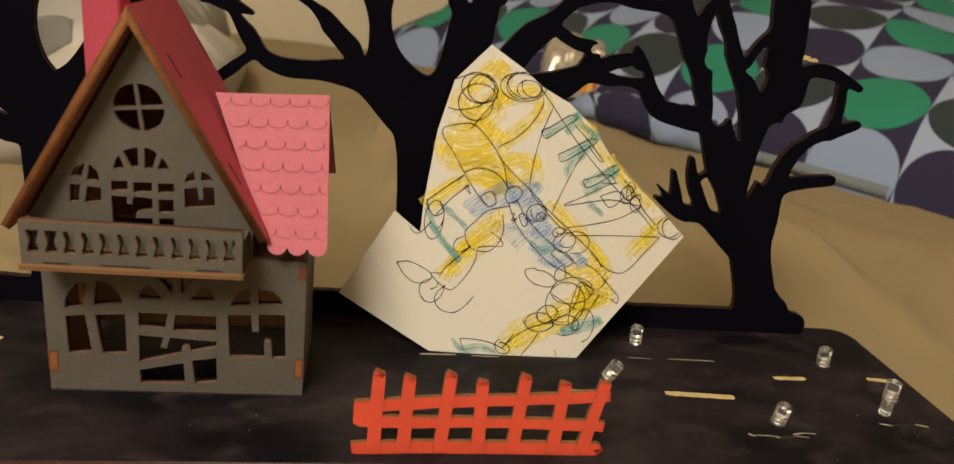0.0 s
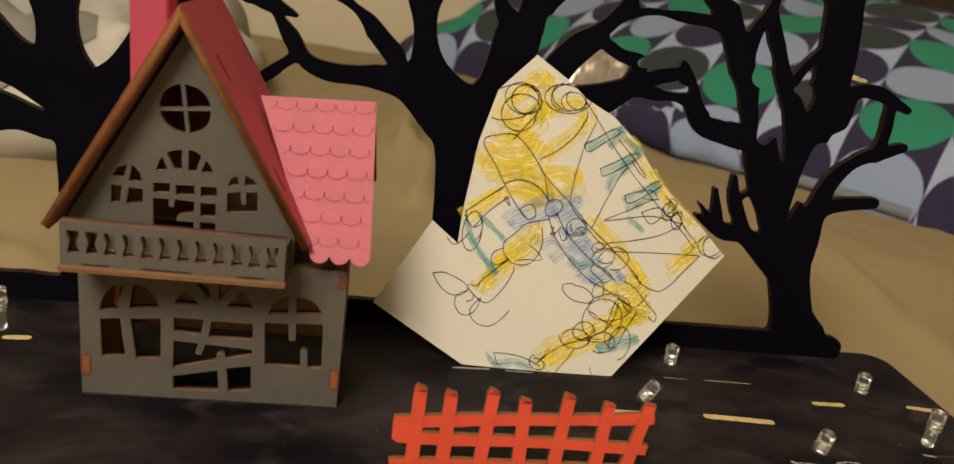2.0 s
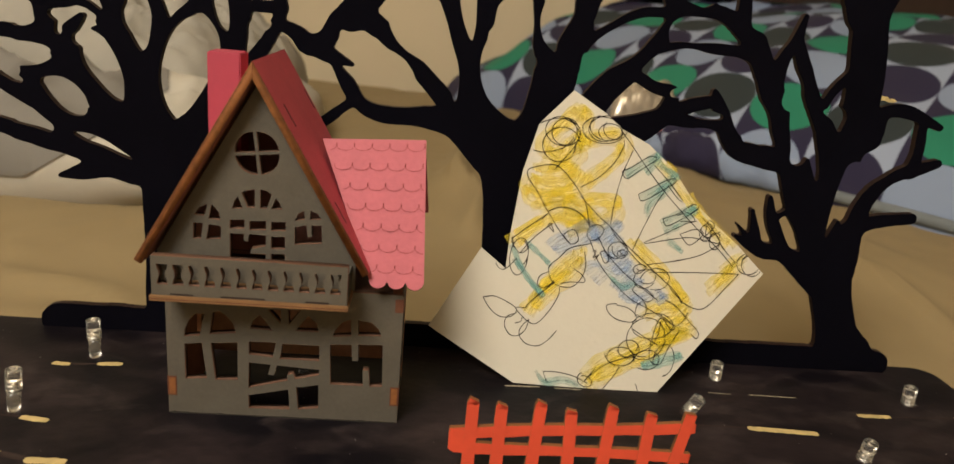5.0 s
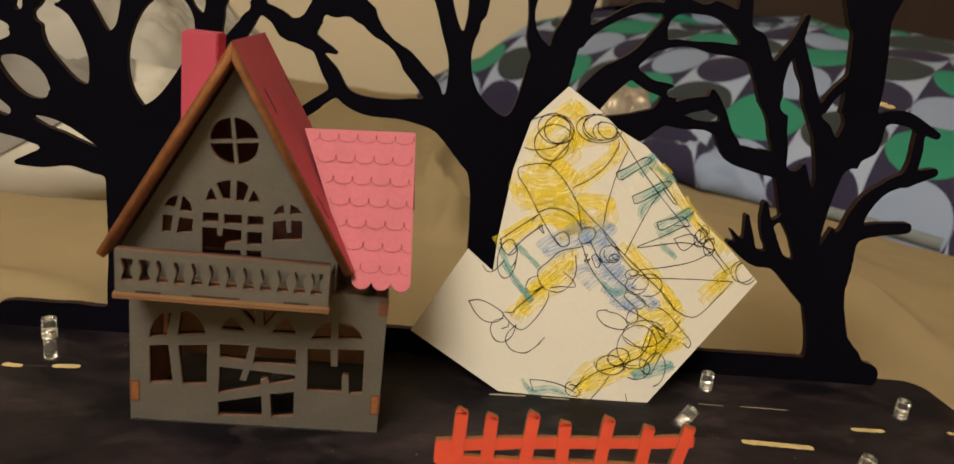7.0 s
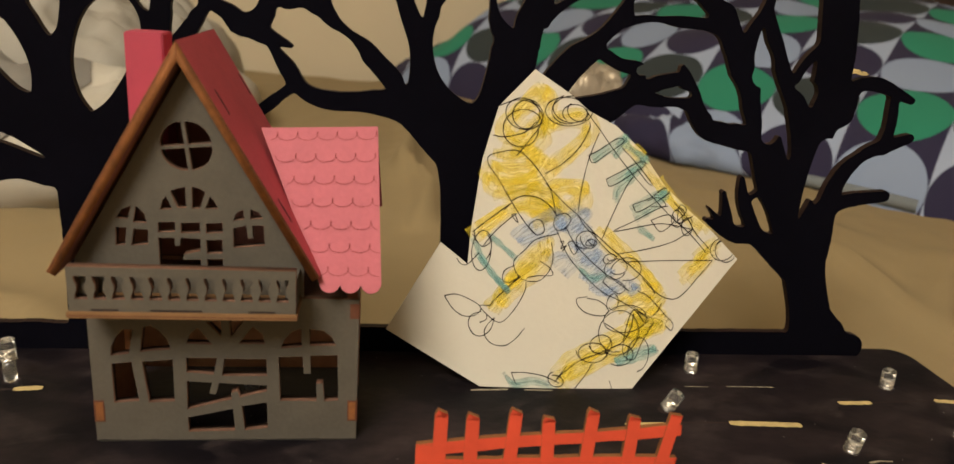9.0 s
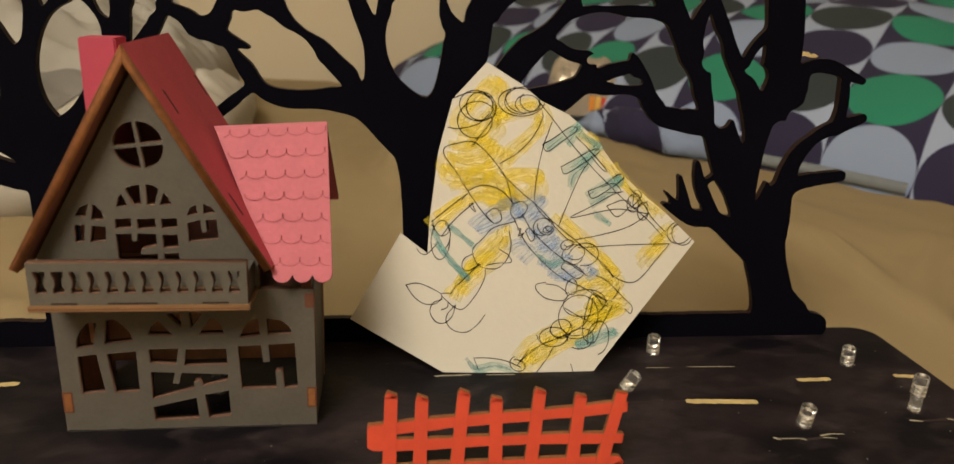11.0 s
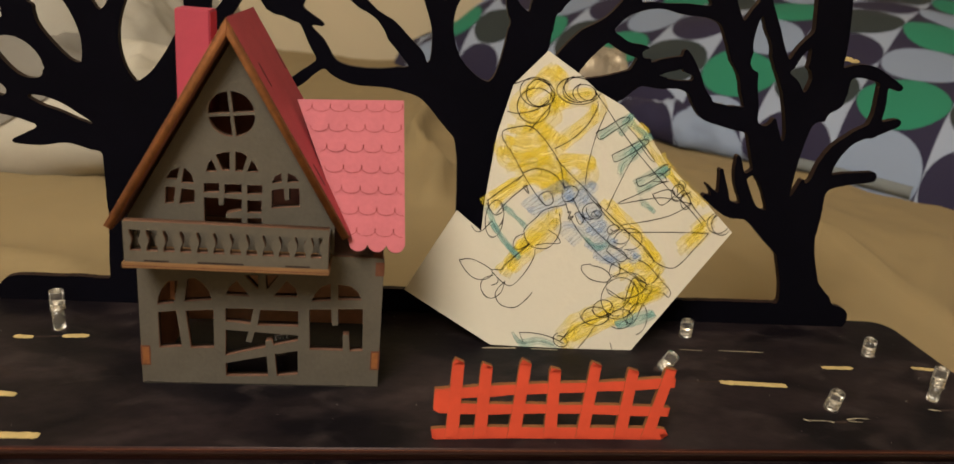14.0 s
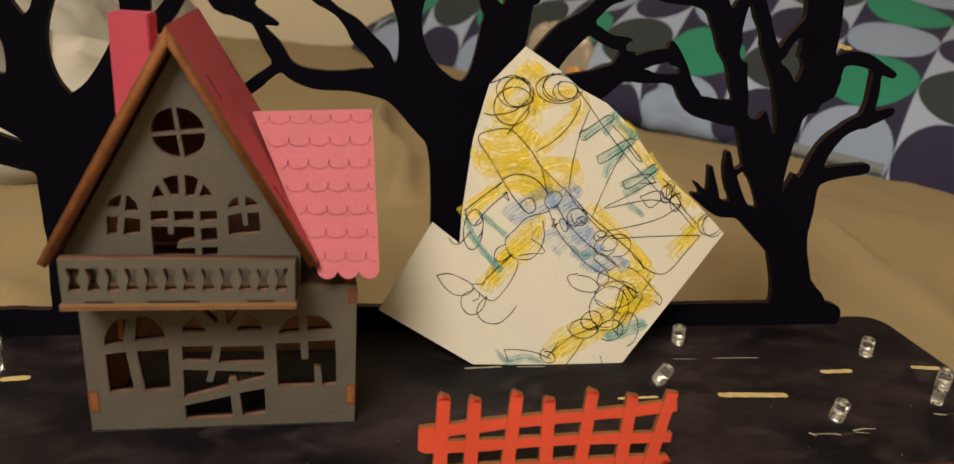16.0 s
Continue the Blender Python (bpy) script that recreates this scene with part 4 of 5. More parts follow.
def house():
    h = thing("model_house", "laser-cut wooden house with grey walls and pink roofs on the base", "model house")
    T = 0.3
    # lower storey
    holes = FRONT_archL + FRONT_fan + FRONT_door + FRONT_archR
    part("front_wall", plate([(0, 0), (7.5, 0), (7.5, 4.62), (0, 4.62)], holes, T, upright(0, T)), GREY, h, mats=(CUT,))
    part("back_wall", plate([(0, 0.7), (0.32, 0.7), (0.32, 0), (0, 0), (0, 4.62), (7.5, 4.62), (7.5, 0), (7.18, 0), (7.18, 0.7)][::-1], [], T, upright(3.3, T)), INSIDE, h, mats=(BURNT,))
    for x in (0.02, 7.18):
        part("side_wall", boxed((x, T, 0.01), (x + T, 3.3, 4.62)), GREY, h)
        inner = 0.322 if x < 1 else 7.158
        part("lining", boxed((inner, T, 0.02), (inner + 0.02, 3.29, 4.28)), INSIDE, h, "bare brown inner face")
    for x in (-0.02, 7.2):
        tab = part("corner_tab", boxed((x, -0.012, 0.62), (x + 0.32, 0.2, 1.35), 0.02), BURNT, h, "scorched joint tab")
        part("tab_end", boxed((x + 0.05, -0.018, 0.68), (x + 0.27, 0, 1.29), 0.01), PLY, tab, "bare wooden end of the tab")
    part("corner_tab", boxed((7.22, -0.012, 4.0), (7.52, 0.2, 4.5), 0.02), BURNT, h, "scorched joint tab")
    part("inner_tab", boxed((0.86, 0.34, 2.7), (1.02, 0.5, 3.75), 0.02), PLY, h, "reddish bare wooden tab behind the window")
    bm, last = bmesh.new(), None
    for k in range(53):
        x, r = 0.03 + k * 0.143, 0.02 + 0.05 * abs(noise.noise(Vector((k * 0.4, 1.0, 4.0))))
        ring = [bm.verts.new(c) for c in ((x, 0.001, 0), (x, 0.001, r), (x, -0.7 * r, 0.75 * r), (x, -1.3 * r, 0))]
        if last:
            for i in range(3):
                bm.faces.new((last[i], last[i + 1], ring[i + 1], ring[i]))
        last = ring
    part("glue_bead", bm, GLUE, h, "dried pale glue along the foot of the wall")
    part("upper_floor", boxed((0.32, 0.31, 4.3), (7.16, 3.29, 4.5)), BURNT, h)
    # upper storey
    g = GABLE_archL + GABLE_archR + GABLE_fan + GABLE_door
    g = g + [sector(2.87, 8.91, 0.66, k * math.pi / 2, (k + 1) * math.pi / 2, 0.09, 0.11) for k in range(4)]
    part("gable_wall", plate([(RIDGE_X - 3.05, 4.66), (RIDGE_X + 3.05, 4.66), (RIDGE_X + 3.05, 5.66), (RIDGE_X, 10.95), (RIDGE_X - 3.05, 5.66)], g, T, upright(0, T)), GREY, h, mats=(CUT,))
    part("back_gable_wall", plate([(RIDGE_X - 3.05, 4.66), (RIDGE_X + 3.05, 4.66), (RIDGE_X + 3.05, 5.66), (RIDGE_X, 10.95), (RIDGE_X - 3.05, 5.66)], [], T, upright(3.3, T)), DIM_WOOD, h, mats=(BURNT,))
    # main roof
    length = math.hypot(3.42, RIDGE_Z - EAVE_Z)
    slots = [(0.76, 1.22, 0.74), (0.48, 4.49, 0.73), (4.40, 1.23, 0.71)]
    for side in (-1, 1):
        bm = plate([(0, -0.25), (ROOF_Y1 - ROOF_Y0, -0.25), (ROOF_Y1 - ROOF_Y0, length), (0, length)], [], 0.25, slope_matrix(side))
        bmesh.ops.bisect_plane(bm, geom=bm.verts[:] + bm.edges[:] + bm.faces[:], plane_co=(RIDGE_X + side * 0.006, 0, 0), plane_no=(-side, 0, 0), clear_outer=True)
        for f in bm.faces:
            if f.material_index == 0 and (slope_matrix(side).inverted() @ f.calc_center_median()).z < 0:
                f.material_index = 2
        part("roof_panel", bm, RED, h, mats=(PLY, DIM_WOOD))
        # the scorched groove along the raw front edge
        m = slope_matrix(side)
        groove = [m @ Vector(c) for c in ((-0.004, 0.1, 0.085), (-0.004, length - 0.02, 0.085), (-0.004, length - 0.02, 0.105), (-0.004, 0.1, 0.105))]
        bm = bmesh.new()
        bm.faces.new([bm.verts.new(c) for c in groove])
        part("edge_groove", bm, BURNT, h)
        for u, v, d in slots:
            part("slot", boxed((u, v, 0.1), (u + 0.09, v + d, 0.134), 0, m), GROOVE, h, "scorched joint slot")
    # chimney on the far slope
    bm = boxed((0.9, 1.9, 8.3), (1.93, 2.95, 11.62), 0.04)
    part("chimney", bm, CHIMNEY_PINK, h)
    # wing with scalloped roof
    wing_roof(h)
    part("wing_wall", plate([(0, 4.66), (3.3, 4.66), (3.3, 5.3), (1.8, 8.8), (0, 5.3)], [], T, Matrix(((0, 0, 1, 7.3), (1, 0, 0, 0), (0, 1, 0, 0), (0, 0, 0, 1)))), GREY, h, mats=(BURNT,))
    balcony(h)


def sag(p):
    """The wing's ridge runs slightly downhill towards the main roof."""
    return Vector((p.x, p.y, p.z - 0.06 * (8.05 - p.x) * max(0.0, (p.z - 5) / 4.4)))


def wing_roof(h):
    top, low = Vector((0, 1.8, 9.36)), Vector((0, -0.5, 5.02))
    down = (low - top).normalized()
    length = (low - top).length
    back_down = Vector((0, -down.y, down.z))
    for front in (True, False):
        d = down if front else back_down
        out = Vector((1, 0, 0)).cross(d)
        if out.z < 0:
            out = -out
        o = top - out * 0.06
        m = Matrix(((1, d.x, out.x, 0), (0, d.y, out.y, o.y), (0, d.z, out.z, o.z), (0, 0, 0, 1)))
        reach = length if front else 3.4
        left = lambda v: 4.55 + (6.38 - 4.55) * v / length
        v0 = 0 if front else 0.3
        ring = [(left(v0), v0), (7.88, v0), (8.1, reach - 0.28)]
        if front:
            w = (8.1 - left(reach)) / 3
            for k in range(3):
                cx = 8.1 - w * (k + 0.5)
                ring += [(cx + w / 2 * math.cos(a), reach - 0.28 + 0.28 * math.sin(a)) for a in (0.25, 0.7, 1.15, 1.57, 2.0, 2.45, 2.9)]
        ring += [(left(reach), reach - 0.28)]
        bm = plate(ring, [], 0.16, m)
        for v in bm.verts:
            v.co = sag(v.co)
        r = part("wing_roof", bm, PINK, h, mats=(BURNT,))
        if front:
            scallops(r, m, left, reach)


def scallops(r, m, left, reach):
    """Scored shingle lines on the pink roof, row below row."""
    w = 0.565
    for row in range(7):
        v = 0.2 + row * 0.67
        x = 8.06 + 0.35 - row * 0.02
        while x - w > left(v) - 0.3:
            pts = []
            for k in range(9):
                a = math.pi * k / 8
                px, pv = x - w / 2 + w / 2 * math.cos(a), v + 0.2 * math.sin(a) ** 0.8
                if left(pv) + 0.1 < px < 7.86 + 0.045 * pv:
                    pts.append((px, pv))
            bm = bmesh.new()
            for p, q in zip(pts, pts[1:]):
                score(bm, m, p, q, 0.017)
            if left(v) + 0.1 < x < 7.84 + 0.045 * v:
                score(bm, m, (x, v - 0.05), (x, v + 0.05), 0.035)
            x -= w
            if bm.faces:
                part("shingle", bm, SCORE, r)
            else:
                bm.free()


def score(bm, m, p, q, w):
    d = Vector((q[0] - p[0], q[1] - p[1])).normalized() * w / 2
    e = Vector((q[0], q[1])) + d * 0.6, Vector((p[0], p[1])) - d * 0.6
    z = 0.085
    vs = [bm.verts.new(sag(m @ Vector(c))) for c in ((e[1].x - d.y, e[1].y + d.x, z), (e[1].x + d.y, e[1].y - d.x, z), (e[0].x + d.y, e[0].y - d.x, z), (e[0].x - d.y, e[0].y + d.x, z))]
    bm.faces.new(vs)


def balcony(h):
    holes = []
    for k in range(12):
        x, z0, z1 = 0.4 + 0.462 * k, 5.06, 5.7
        zm = (z0 + z1) / 2
        half = [(0.16, z0), (0.15, z0 + 0.12), (0.095, zm - 0.07), (0.095, zm + 0.07), (0.15, z1 - 0.12), (0.16, z1)]
        holes.append([(x + a, z) for a, z in half] + [(x - a, z) for a, z in reversed(half)])
    part("balcony_rail", plate([(0.08, 4.72), (5.83, 4.72), (5.83, 5.95), (0.08, 5.95)], holes, 0.3, upright(-1.33, 0.3)), GREY, h, mats=(CUT,))
    part("balcony_floor", boxed((0.02, -1.4, 4.54), (5.88, 0, 4.72), 0.02), RAW_EDGE, h, "bare wooden balcony floor edge")
    for x0, x1 in ((0.62, 1.3), (2.1, 3.4), (4.6, 5.3)):
        part("slot", boxed((x0, -1.338, 4.74), (x1, -1.3, 4.79)), GROOVE, h)
    part("floor_seam", boxed((0.03, -1.404, 4.61), (5.87, -1.39, 4.635)), BURNT, h)
    for x in (0.1, 5.52):
        part("balcony_side", boxed((x, -1.03, 4.72), (x + 0.3, 0, 5.55)), GREY, h)


# ---- model: paper, fence, small lamps, road marks ----
def paper_y(x, z):
    return 3.1 + 0.3 * z - 0.006 * z * z + 0.008 * (x - 14.5) ** 2


INK_1 = [
    [(12.01, 9.63), (12.62, 9.85), (13.18, 9.76), (13.54, 9.35), (13.42, 8.94), (13.12, 8.52), (12.70, 7.97)],
    [(11.84, 8.63), (12.25, 8.59), (12.94, 8.78), (13.30, 9.13)],
    [(12.59, 6.41), (12.16, 7.08), (11.77, 7.59), (11.72, 7.90), (12.10, 8.06), (12.70, 8.15), (13.14, 7.88), (13.61, 7.37), (13.97, 6.85), (14.19, 6.07)],
    [(11.28, 5.32), (11.83, 5.77), (12.40, 6.21), (12.58, 6.35), (12.36, 6.11)],
    [(11.32, 5.40), (11.40, 5.02)],
    [(11.64, 4.82), (12.08, 5.38), (12.55, 5.81), (12.79, 5.99), (12.63, 5.94), (12.86, 5.70), (12.75, 5.96)],
    [(11.28, 5.25), (11.62, 4.84), (11.92, 5.01), (11.78, 5.30)],
    [(12.59, 6.43), (12.97, 6.61), (13.49, 6.59), (13.93, 6.35), (14.24, 5.98)],
]
INK_2 = [
    [(12.59, 6.41), (13.06, 5.77), (13.52, 5.31), (13.81, 5.44), (13.70, 5.78), (13.47, 5.81), (13.26, 5.59), (13.52, 5.31)],
    [(14.35, 5.38), (13.54, 5.15), (13.16, 4.78), (12.79, 4.41), (12.85, 4.03), (13.12, 3.75), (13.69, 3.72), (14.06, 4.09), (14.17, 4.56), (14.09, 5.06)],
    [(12.81, 4.23), (12.47, 4.05), (12.40, 3.74), (12.61, 3.62), (12.91, 3.78), (13.00, 3.89)],
    [(13.72, 4.40), (14.06, 4.19), (14.18, 3.93), (13.67, 3.90), (13.27, 3.82)],
    [(13.05, 3.87), (12.58, 3.45), (12.11, 3.00), (12.00, 2.84), (11.64, 2.78), (12.33, 2.26), (12.86, 2.72), (13.21, 3.35), (13.24, 3.68)],
    [(10.38, 3.11), (10.88, 3.16), (11.64, 2.80), (11.50, 2.49), (11.05, 2.45), (10.66, 2.71), (10.38, 3.11)],
]
INK_3 = [
    [(11.69, 2.62), (11.35, 2.48), (11.25, 2.16), (11.46, 1.83), (11.77, 1.79), (12.05, 2.03), (12.17, 2.42)],
    [(11.90, 2.52), (11.87, 2.34), (11.65, 2.24)],
    [(12.17, 2.42), (11.89, 2.12), (11.84, 1.82), (12.10, 1.53), (12.57, 1.47), (12.95, 1.72), (13.25, 2.08)],
    [(10.76, 4.40), (10.92, 4.21), (11.16, 4.22), (11.54, 4.62)],
    [(11.06, 4.43), (11.14, 4.22)],
    [(12.84, 0.56), (13.37, 0.56), (14.01, 0.45), (14.58, 0.21)],
    [(12.84, 0.56), (13.00, 0.19)],
    [(14.44, 0.28), (14.86, 0.82)],
    [(13.73, 7.41), (14.33, 7.77), (14.91, 8.35), (15.24, 9.00), (15.23, 9.23)],
    [(15.08, 9.60), (15.58, 9.03), (16.22, 8.26), (16.98, 7.44), (17.75, 6.71), (18.52, 6.02), (19.29, 5.43), (19.96, 4.77)],
]
INK_4 = [
    [(15.00, 6.12), (15.07, 6.91), (15.28, 7.97), (15.60, 8.88)],
    [(15.92, 5.20), (16.27, 6.07), (16.71, 7.05), (16.98, 7.44)],
    [(13.76, 7.10), (14.47, 6.44), (15.07, 5.97), (15.68, 5.39), (16.41, 4.81), (17.15, 4.22), (17.77, 3.72), (18.04, 3.31)],
    [(14.13, 5.68), (14.20, 5.95), (14.52, 6.08), (14.76, 5.89), (14.57, 5.57), (14.26, 5.49), (14.13, 5.68)],
    [(14.26, 5.49), (14.67, 4.68), (15.29, 3.99), (16.01, 3.40), (16.83, 3.02), (17.79, 2.51), (18.12, 2.66), (18.31, 2.99)],
    [(14.57, 5.62), (14.96, 5.02), (15.69, 4.34), (16.53, 3.75), (17.06, 3.41)],
    [(15.01, 6.02), (15.21, 5.72), (15.57, 5.38), (16.19, 4.80), (16.55, 4.61)],
]
INK_5 = [
    [(14.39, 5.08), (14.53, 5.11), (14.44, 4.85), (14.64, 4.97), (14.50, 4.77)],
    [(14.68, 5.05), (14.86, 5.12), (15.04, 4.82), (14.89, 4.68), (14.68, 5.05)],
    [(16.04, 3.72), (16.23, 3.95), (16.88, 3.56), (16.62, 3.33), (16.04, 3.72)],
    [(16.53, 4.71), (17.63, 4.90), (18.62, 5.17), (19.39, 5.63)],
    [(16.67, 4.43), (18.47, 4.50), (20.23, 4.50)],
    [(19.39, 5.60), (18.32, 5.79), (17.64, 5.74), (16.36, 5.50), (17.06, 5.86), (17.91, 6.30), (18.35, 6.43)],
    [(15.26, 8.09), (15.66, 8.31), (16.27, 8.71), (16.52, 8.61), (15.90, 8.15), (15.45, 7.85), (15.26, 8.09)],
    [(15.96, 7.30), (16.42, 7.55), (17.15, 7.93), (17.38, 7.84), (16.77, 7.42), (16.14, 7.06), (15.96, 7.30)],
]
INK_6 = [
    [(17.00, 6.44), (17.64, 6.70), (18.16, 7.05), (18.35, 6.91), (17.78, 6.50), (17.19, 6.19), (17.00, 6.44)],
    [(17.72, 5.91), (18.28, 6.11), (18.63, 6.03), (18.55, 5.81), (18.12, 5.52), (17.72, 5.91)],
    [(16.48, 8.39), (16.91, 8.01), (17.30, 7.62), (17.69, 7.18), (17.52, 7.22), (17.07, 7.70)],
    [(17.54, 6.59), (17.97, 6.72), (18.25, 6.43), (17.68, 6.39)],
    [(18.57, 6.55), (19.09, 6.05), (19.52, 5.44), (20.06, 4.93)],
    [(18.66, 5.81), (19.07, 6.26), (18.81, 6.46), (18.78, 5.82), (19.33, 6.07)],
    [(20.23, 4.50), (19.71, 3.93), (19.19, 3.36), (18.76, 3.13), (18.16, 3.31), (17.52, 3.87)],
    [(17.37, 3.43), (17.83, 3.19), (18.47, 2.57), (18.79, 2.26), (18.73, 2.02), (18.50, 2.19)],
]
INK_7 = [
    [(15.48, 3.15), (15.93, 3.07), (16.30, 2.77), (16.11, 2.55), (15.54, 2.62), (15.19, 2.86), (15.11, 3.13), (15.49, 3.21)],
    [(16.19, 2.29), (16.71, 1.99), (17.19, 1.75)],
    [(17.19, 2.89), (17.79, 2.48), (17.69, 2.32), (17.20, 2.72), (16.89, 1.36), (17.32, 1.01), (17.65, 1.67), (18.04, 2.33)],
    [(17.27, 2.62), (17.16, 2.08), (16.87, 1.63), (16.12, 1.27), (15.37, 1.01), (14.86, 0.68), (14.46, 0.33)],
    [(15.14, 0.00), (15.54, 0.50), (15.77, 0.88)],
    [(16.44, 0.28), (16.57, -0.07)],
]
INK = INK_1 + INK_2 + INK_3 + INK_4 + INK_5 + INK_6 + INK_7
YELLOW_CRAYON_1 = [
    [(13.49, 10.19), (13.03, 9.75), (12.48, 9.19), (12.24, 8.67), (12.77, 8.44), (13.31, 9.09), (13.55, 8.71), (13.00, 8.16), (12.29, 8.29)],
    [(11.92, 7.85), (12.64, 7.82), (13.44, 8.00), (13.28, 7.49), (12.39, 7.30), (11.87, 7.45), (11.81, 6.94), (12.74, 6.84), (13.62, 7.22)],
    [(11.38, 5.31), (12.03, 5.87), (12.80, 6.35), (13.42, 6.20), (14.07, 6.06), (13.82, 6.44), (12.98, 6.57)],
    [(12.14, 6.68), (12.93, 6.96), (13.78, 6.73), (14.25, 6.28), (13.47, 5.81)],
    [(12.14, 2.75), (12.49, 3.29), (13.21, 4.27), (13.98, 4.94), (13.82, 4.42), (13.07, 3.75), (12.42, 2.98)],
    [(13.41, 10.15), (13.76, 9.88), (13.66, 8.94), (14.15, 9.20), (15.12, 9.30), (15.18, 8.69), (14.32, 7.88), (13.85, 7.32)],
]
YELLOW_CRAYON_2 = [
    [(13.79, 6.79), (14.42, 6.95), (15.07, 6.91), (15.12, 6.50), (14.51, 6.13), (14.05, 6.40)],
    [(15.90, 5.41), (16.64, 4.72), (17.38, 4.13), (18.03, 3.41)],
    [(16.62, 2.90), (17.37, 3.26), (18.16, 3.31), (17.86, 2.86), (17.12, 2.39), (17.79, 2.53), (18.37, 2.35), (17.62, 1.99), (17.08, 1.75)],
    [(14.45, 0.44), (15.05, 1.00), (15.99, 1.47), (16.94, 1.96), (17.82, 2.22), (17.10, 1.54), (16.03, 1.06), (15.08, 0.58), (14.69, 0.24)],
    [(16.72, 8.62), (17.48, 7.95), (18.15, 7.16), (18.94, 6.36), (19.84, 5.67)],
    [(19.64, 4.47), (20.07, 4.82), (20.52, 5.06)],
    [(20.09, 4.72), (19.45, 4.14), (19.14, 3.80)],
]
YELLOW_CRAYON = YELLOW_CRAYON_1 + YELLOW_CRAYON_2
BLUE_CRAYON_1 = [
    [(12.70, 5.24), (13.08, 5.57), (13.76, 5.93), (14.26, 6.18), (14.30, 5.78), (13.52, 5.31), (12.93, 5.06)],
    [(14.24, 5.69), (14.92, 6.27), (15.27, 6.20), (14.58, 5.51), (15.31, 5.78), (14.85, 5.01), (15.69, 5.29), (15.01, 4.50), (15.97, 4.78), (15.30, 3.89), (16.25, 4.27), (15.67, 3.49), (16.75, 3.77), (16.14, 3.30)],
    [(14.05, 4.42), (14.46, 4.67), (14.90, 4.49), (14.52, 4.04)],
    [(16.90, 3.45), (17.21, 3.69), (16.97, 3.78)],
]
BLUE_CRAYON = BLUE_CRAYON_1
TEAL_CRAYON_1 = [
    [(11.29, 5.11), (11.67, 4.43), (12.13, 3.87), (12.58, 3.40), (12.25, 3.67), (11.80, 4.14), (11.44, 4.61)],
    [(11.89, 5.26), (12.33, 4.90), (12.78, 4.54)],
    [(12.55, 0.56), (12.89, 0.23), (13.60, 0.33), (14.24, 0.17)],
    [(15.38, 7.98), (15.98, 8.44), (16.59, 8.82), (16.13, 8.15)],
    [(16.02, 7.20), (16.63, 7.56), (17.24, 8.04), (16.87, 7.48), (16.37, 7.02), (16.32, 6.59)],
    [(16.90, 6.32), (17.53, 6.69), (18.18, 6.95), (17.68, 6.39), (17.05, 6.02)],
    [(17.20, 5.71), (17.81, 5.34)],
    [(15.04, 4.29), (15.62, 3.91), (16.16, 4.05)],
    [(16.60, 0.98), (17.35, 1.33), (18.13, 1.42), (17.37, 1.12), (16.60, 0.98)],
    [(16.63, 8.50), (17.10, 8.23), (17.59, 7.96)],
]
TEAL_CRAYON = TEAL_CRAYON_1
INK_LOOPS_1 = [
    (12.92, 9.38, 0.58, 0.50, 2.2),
    (12.78, 8.87, 0.75, 0.65, 1.1),
    (14.48, 9.59, 0.71, 0.48, 2.5),
    (14.76, 9.52, 0.42, 0.34, 1.3),
    (15.38, 5.18, 0.30, 0.31, 1.4),
    (15.55, 5.10, 0.13, 0.13, 1.7),
    (16.53, 4.24, 0.38, 0.34, 1.3),
    (16.27, 4.57, 0.18, 0.17, 1.5),
    (16.92, 4.15, 0.56, 0.49, 0.8),
    (20.66, 4.86, 0.44, 0.41, 2.2),
]
INK_LOOPS_2 = [
    (16.65, 2.04, 0.77, 0.82, 1.2),
    (16.89, 2.49, 0.85, 0.54, 1.0),
    (16.04, 1.59, 0.38, 0.37, 1.5),
    (15.73, 1.31, 0.50, 0.37, 1.1),
    (16.74, 1.19, 0.45, 0.37, 0.9),
    (17.42, 1.18, 0.37, 0.57, 0.8),
    (16.44, 3.05, 0.18, 0.36, 1.0),
    (11.63, 4.78, 0.34, 0.62, 1.2),
    (14.43, 0.33, 0.27, 0.21, 1.0),
    (18.75, 6.03, 0.25, 0.27, 2.0),
    (19.13, 5.73, 0.23, 0.26, 1.6),
]
INK_LOOPS = INK_LOOPS_1 + INK_LOOPS_2
PAPER_EDGE = [(13.20, 10.90), (14.47, 10.16), (15.18, 9.61), (16.22, 9.14), (17.20, 8.34), (18.15, 7.16), (19.19, 6.27), (20.10, 5.58), (21.25, 4.54), (17.32, -0.09), (11.73, 0.06), (8.40, 1.87), (10.19, 4.91), (11.15, 4.21), (11.22, 5.39), (11.52, 7.80), (12.00, 9.60)]


def on_paper(x, z):
    inside = False
    for (ax, az), (bx, bz) in zip(PAPER_EDGE, PAPER_EDGE[1:] + PAPER_EDGE[:1]):
        if (az > z) != (bz > z) and x < ax + (z - az) * (bx - ax) / (bz - az):
            inside = not inside
    return inside


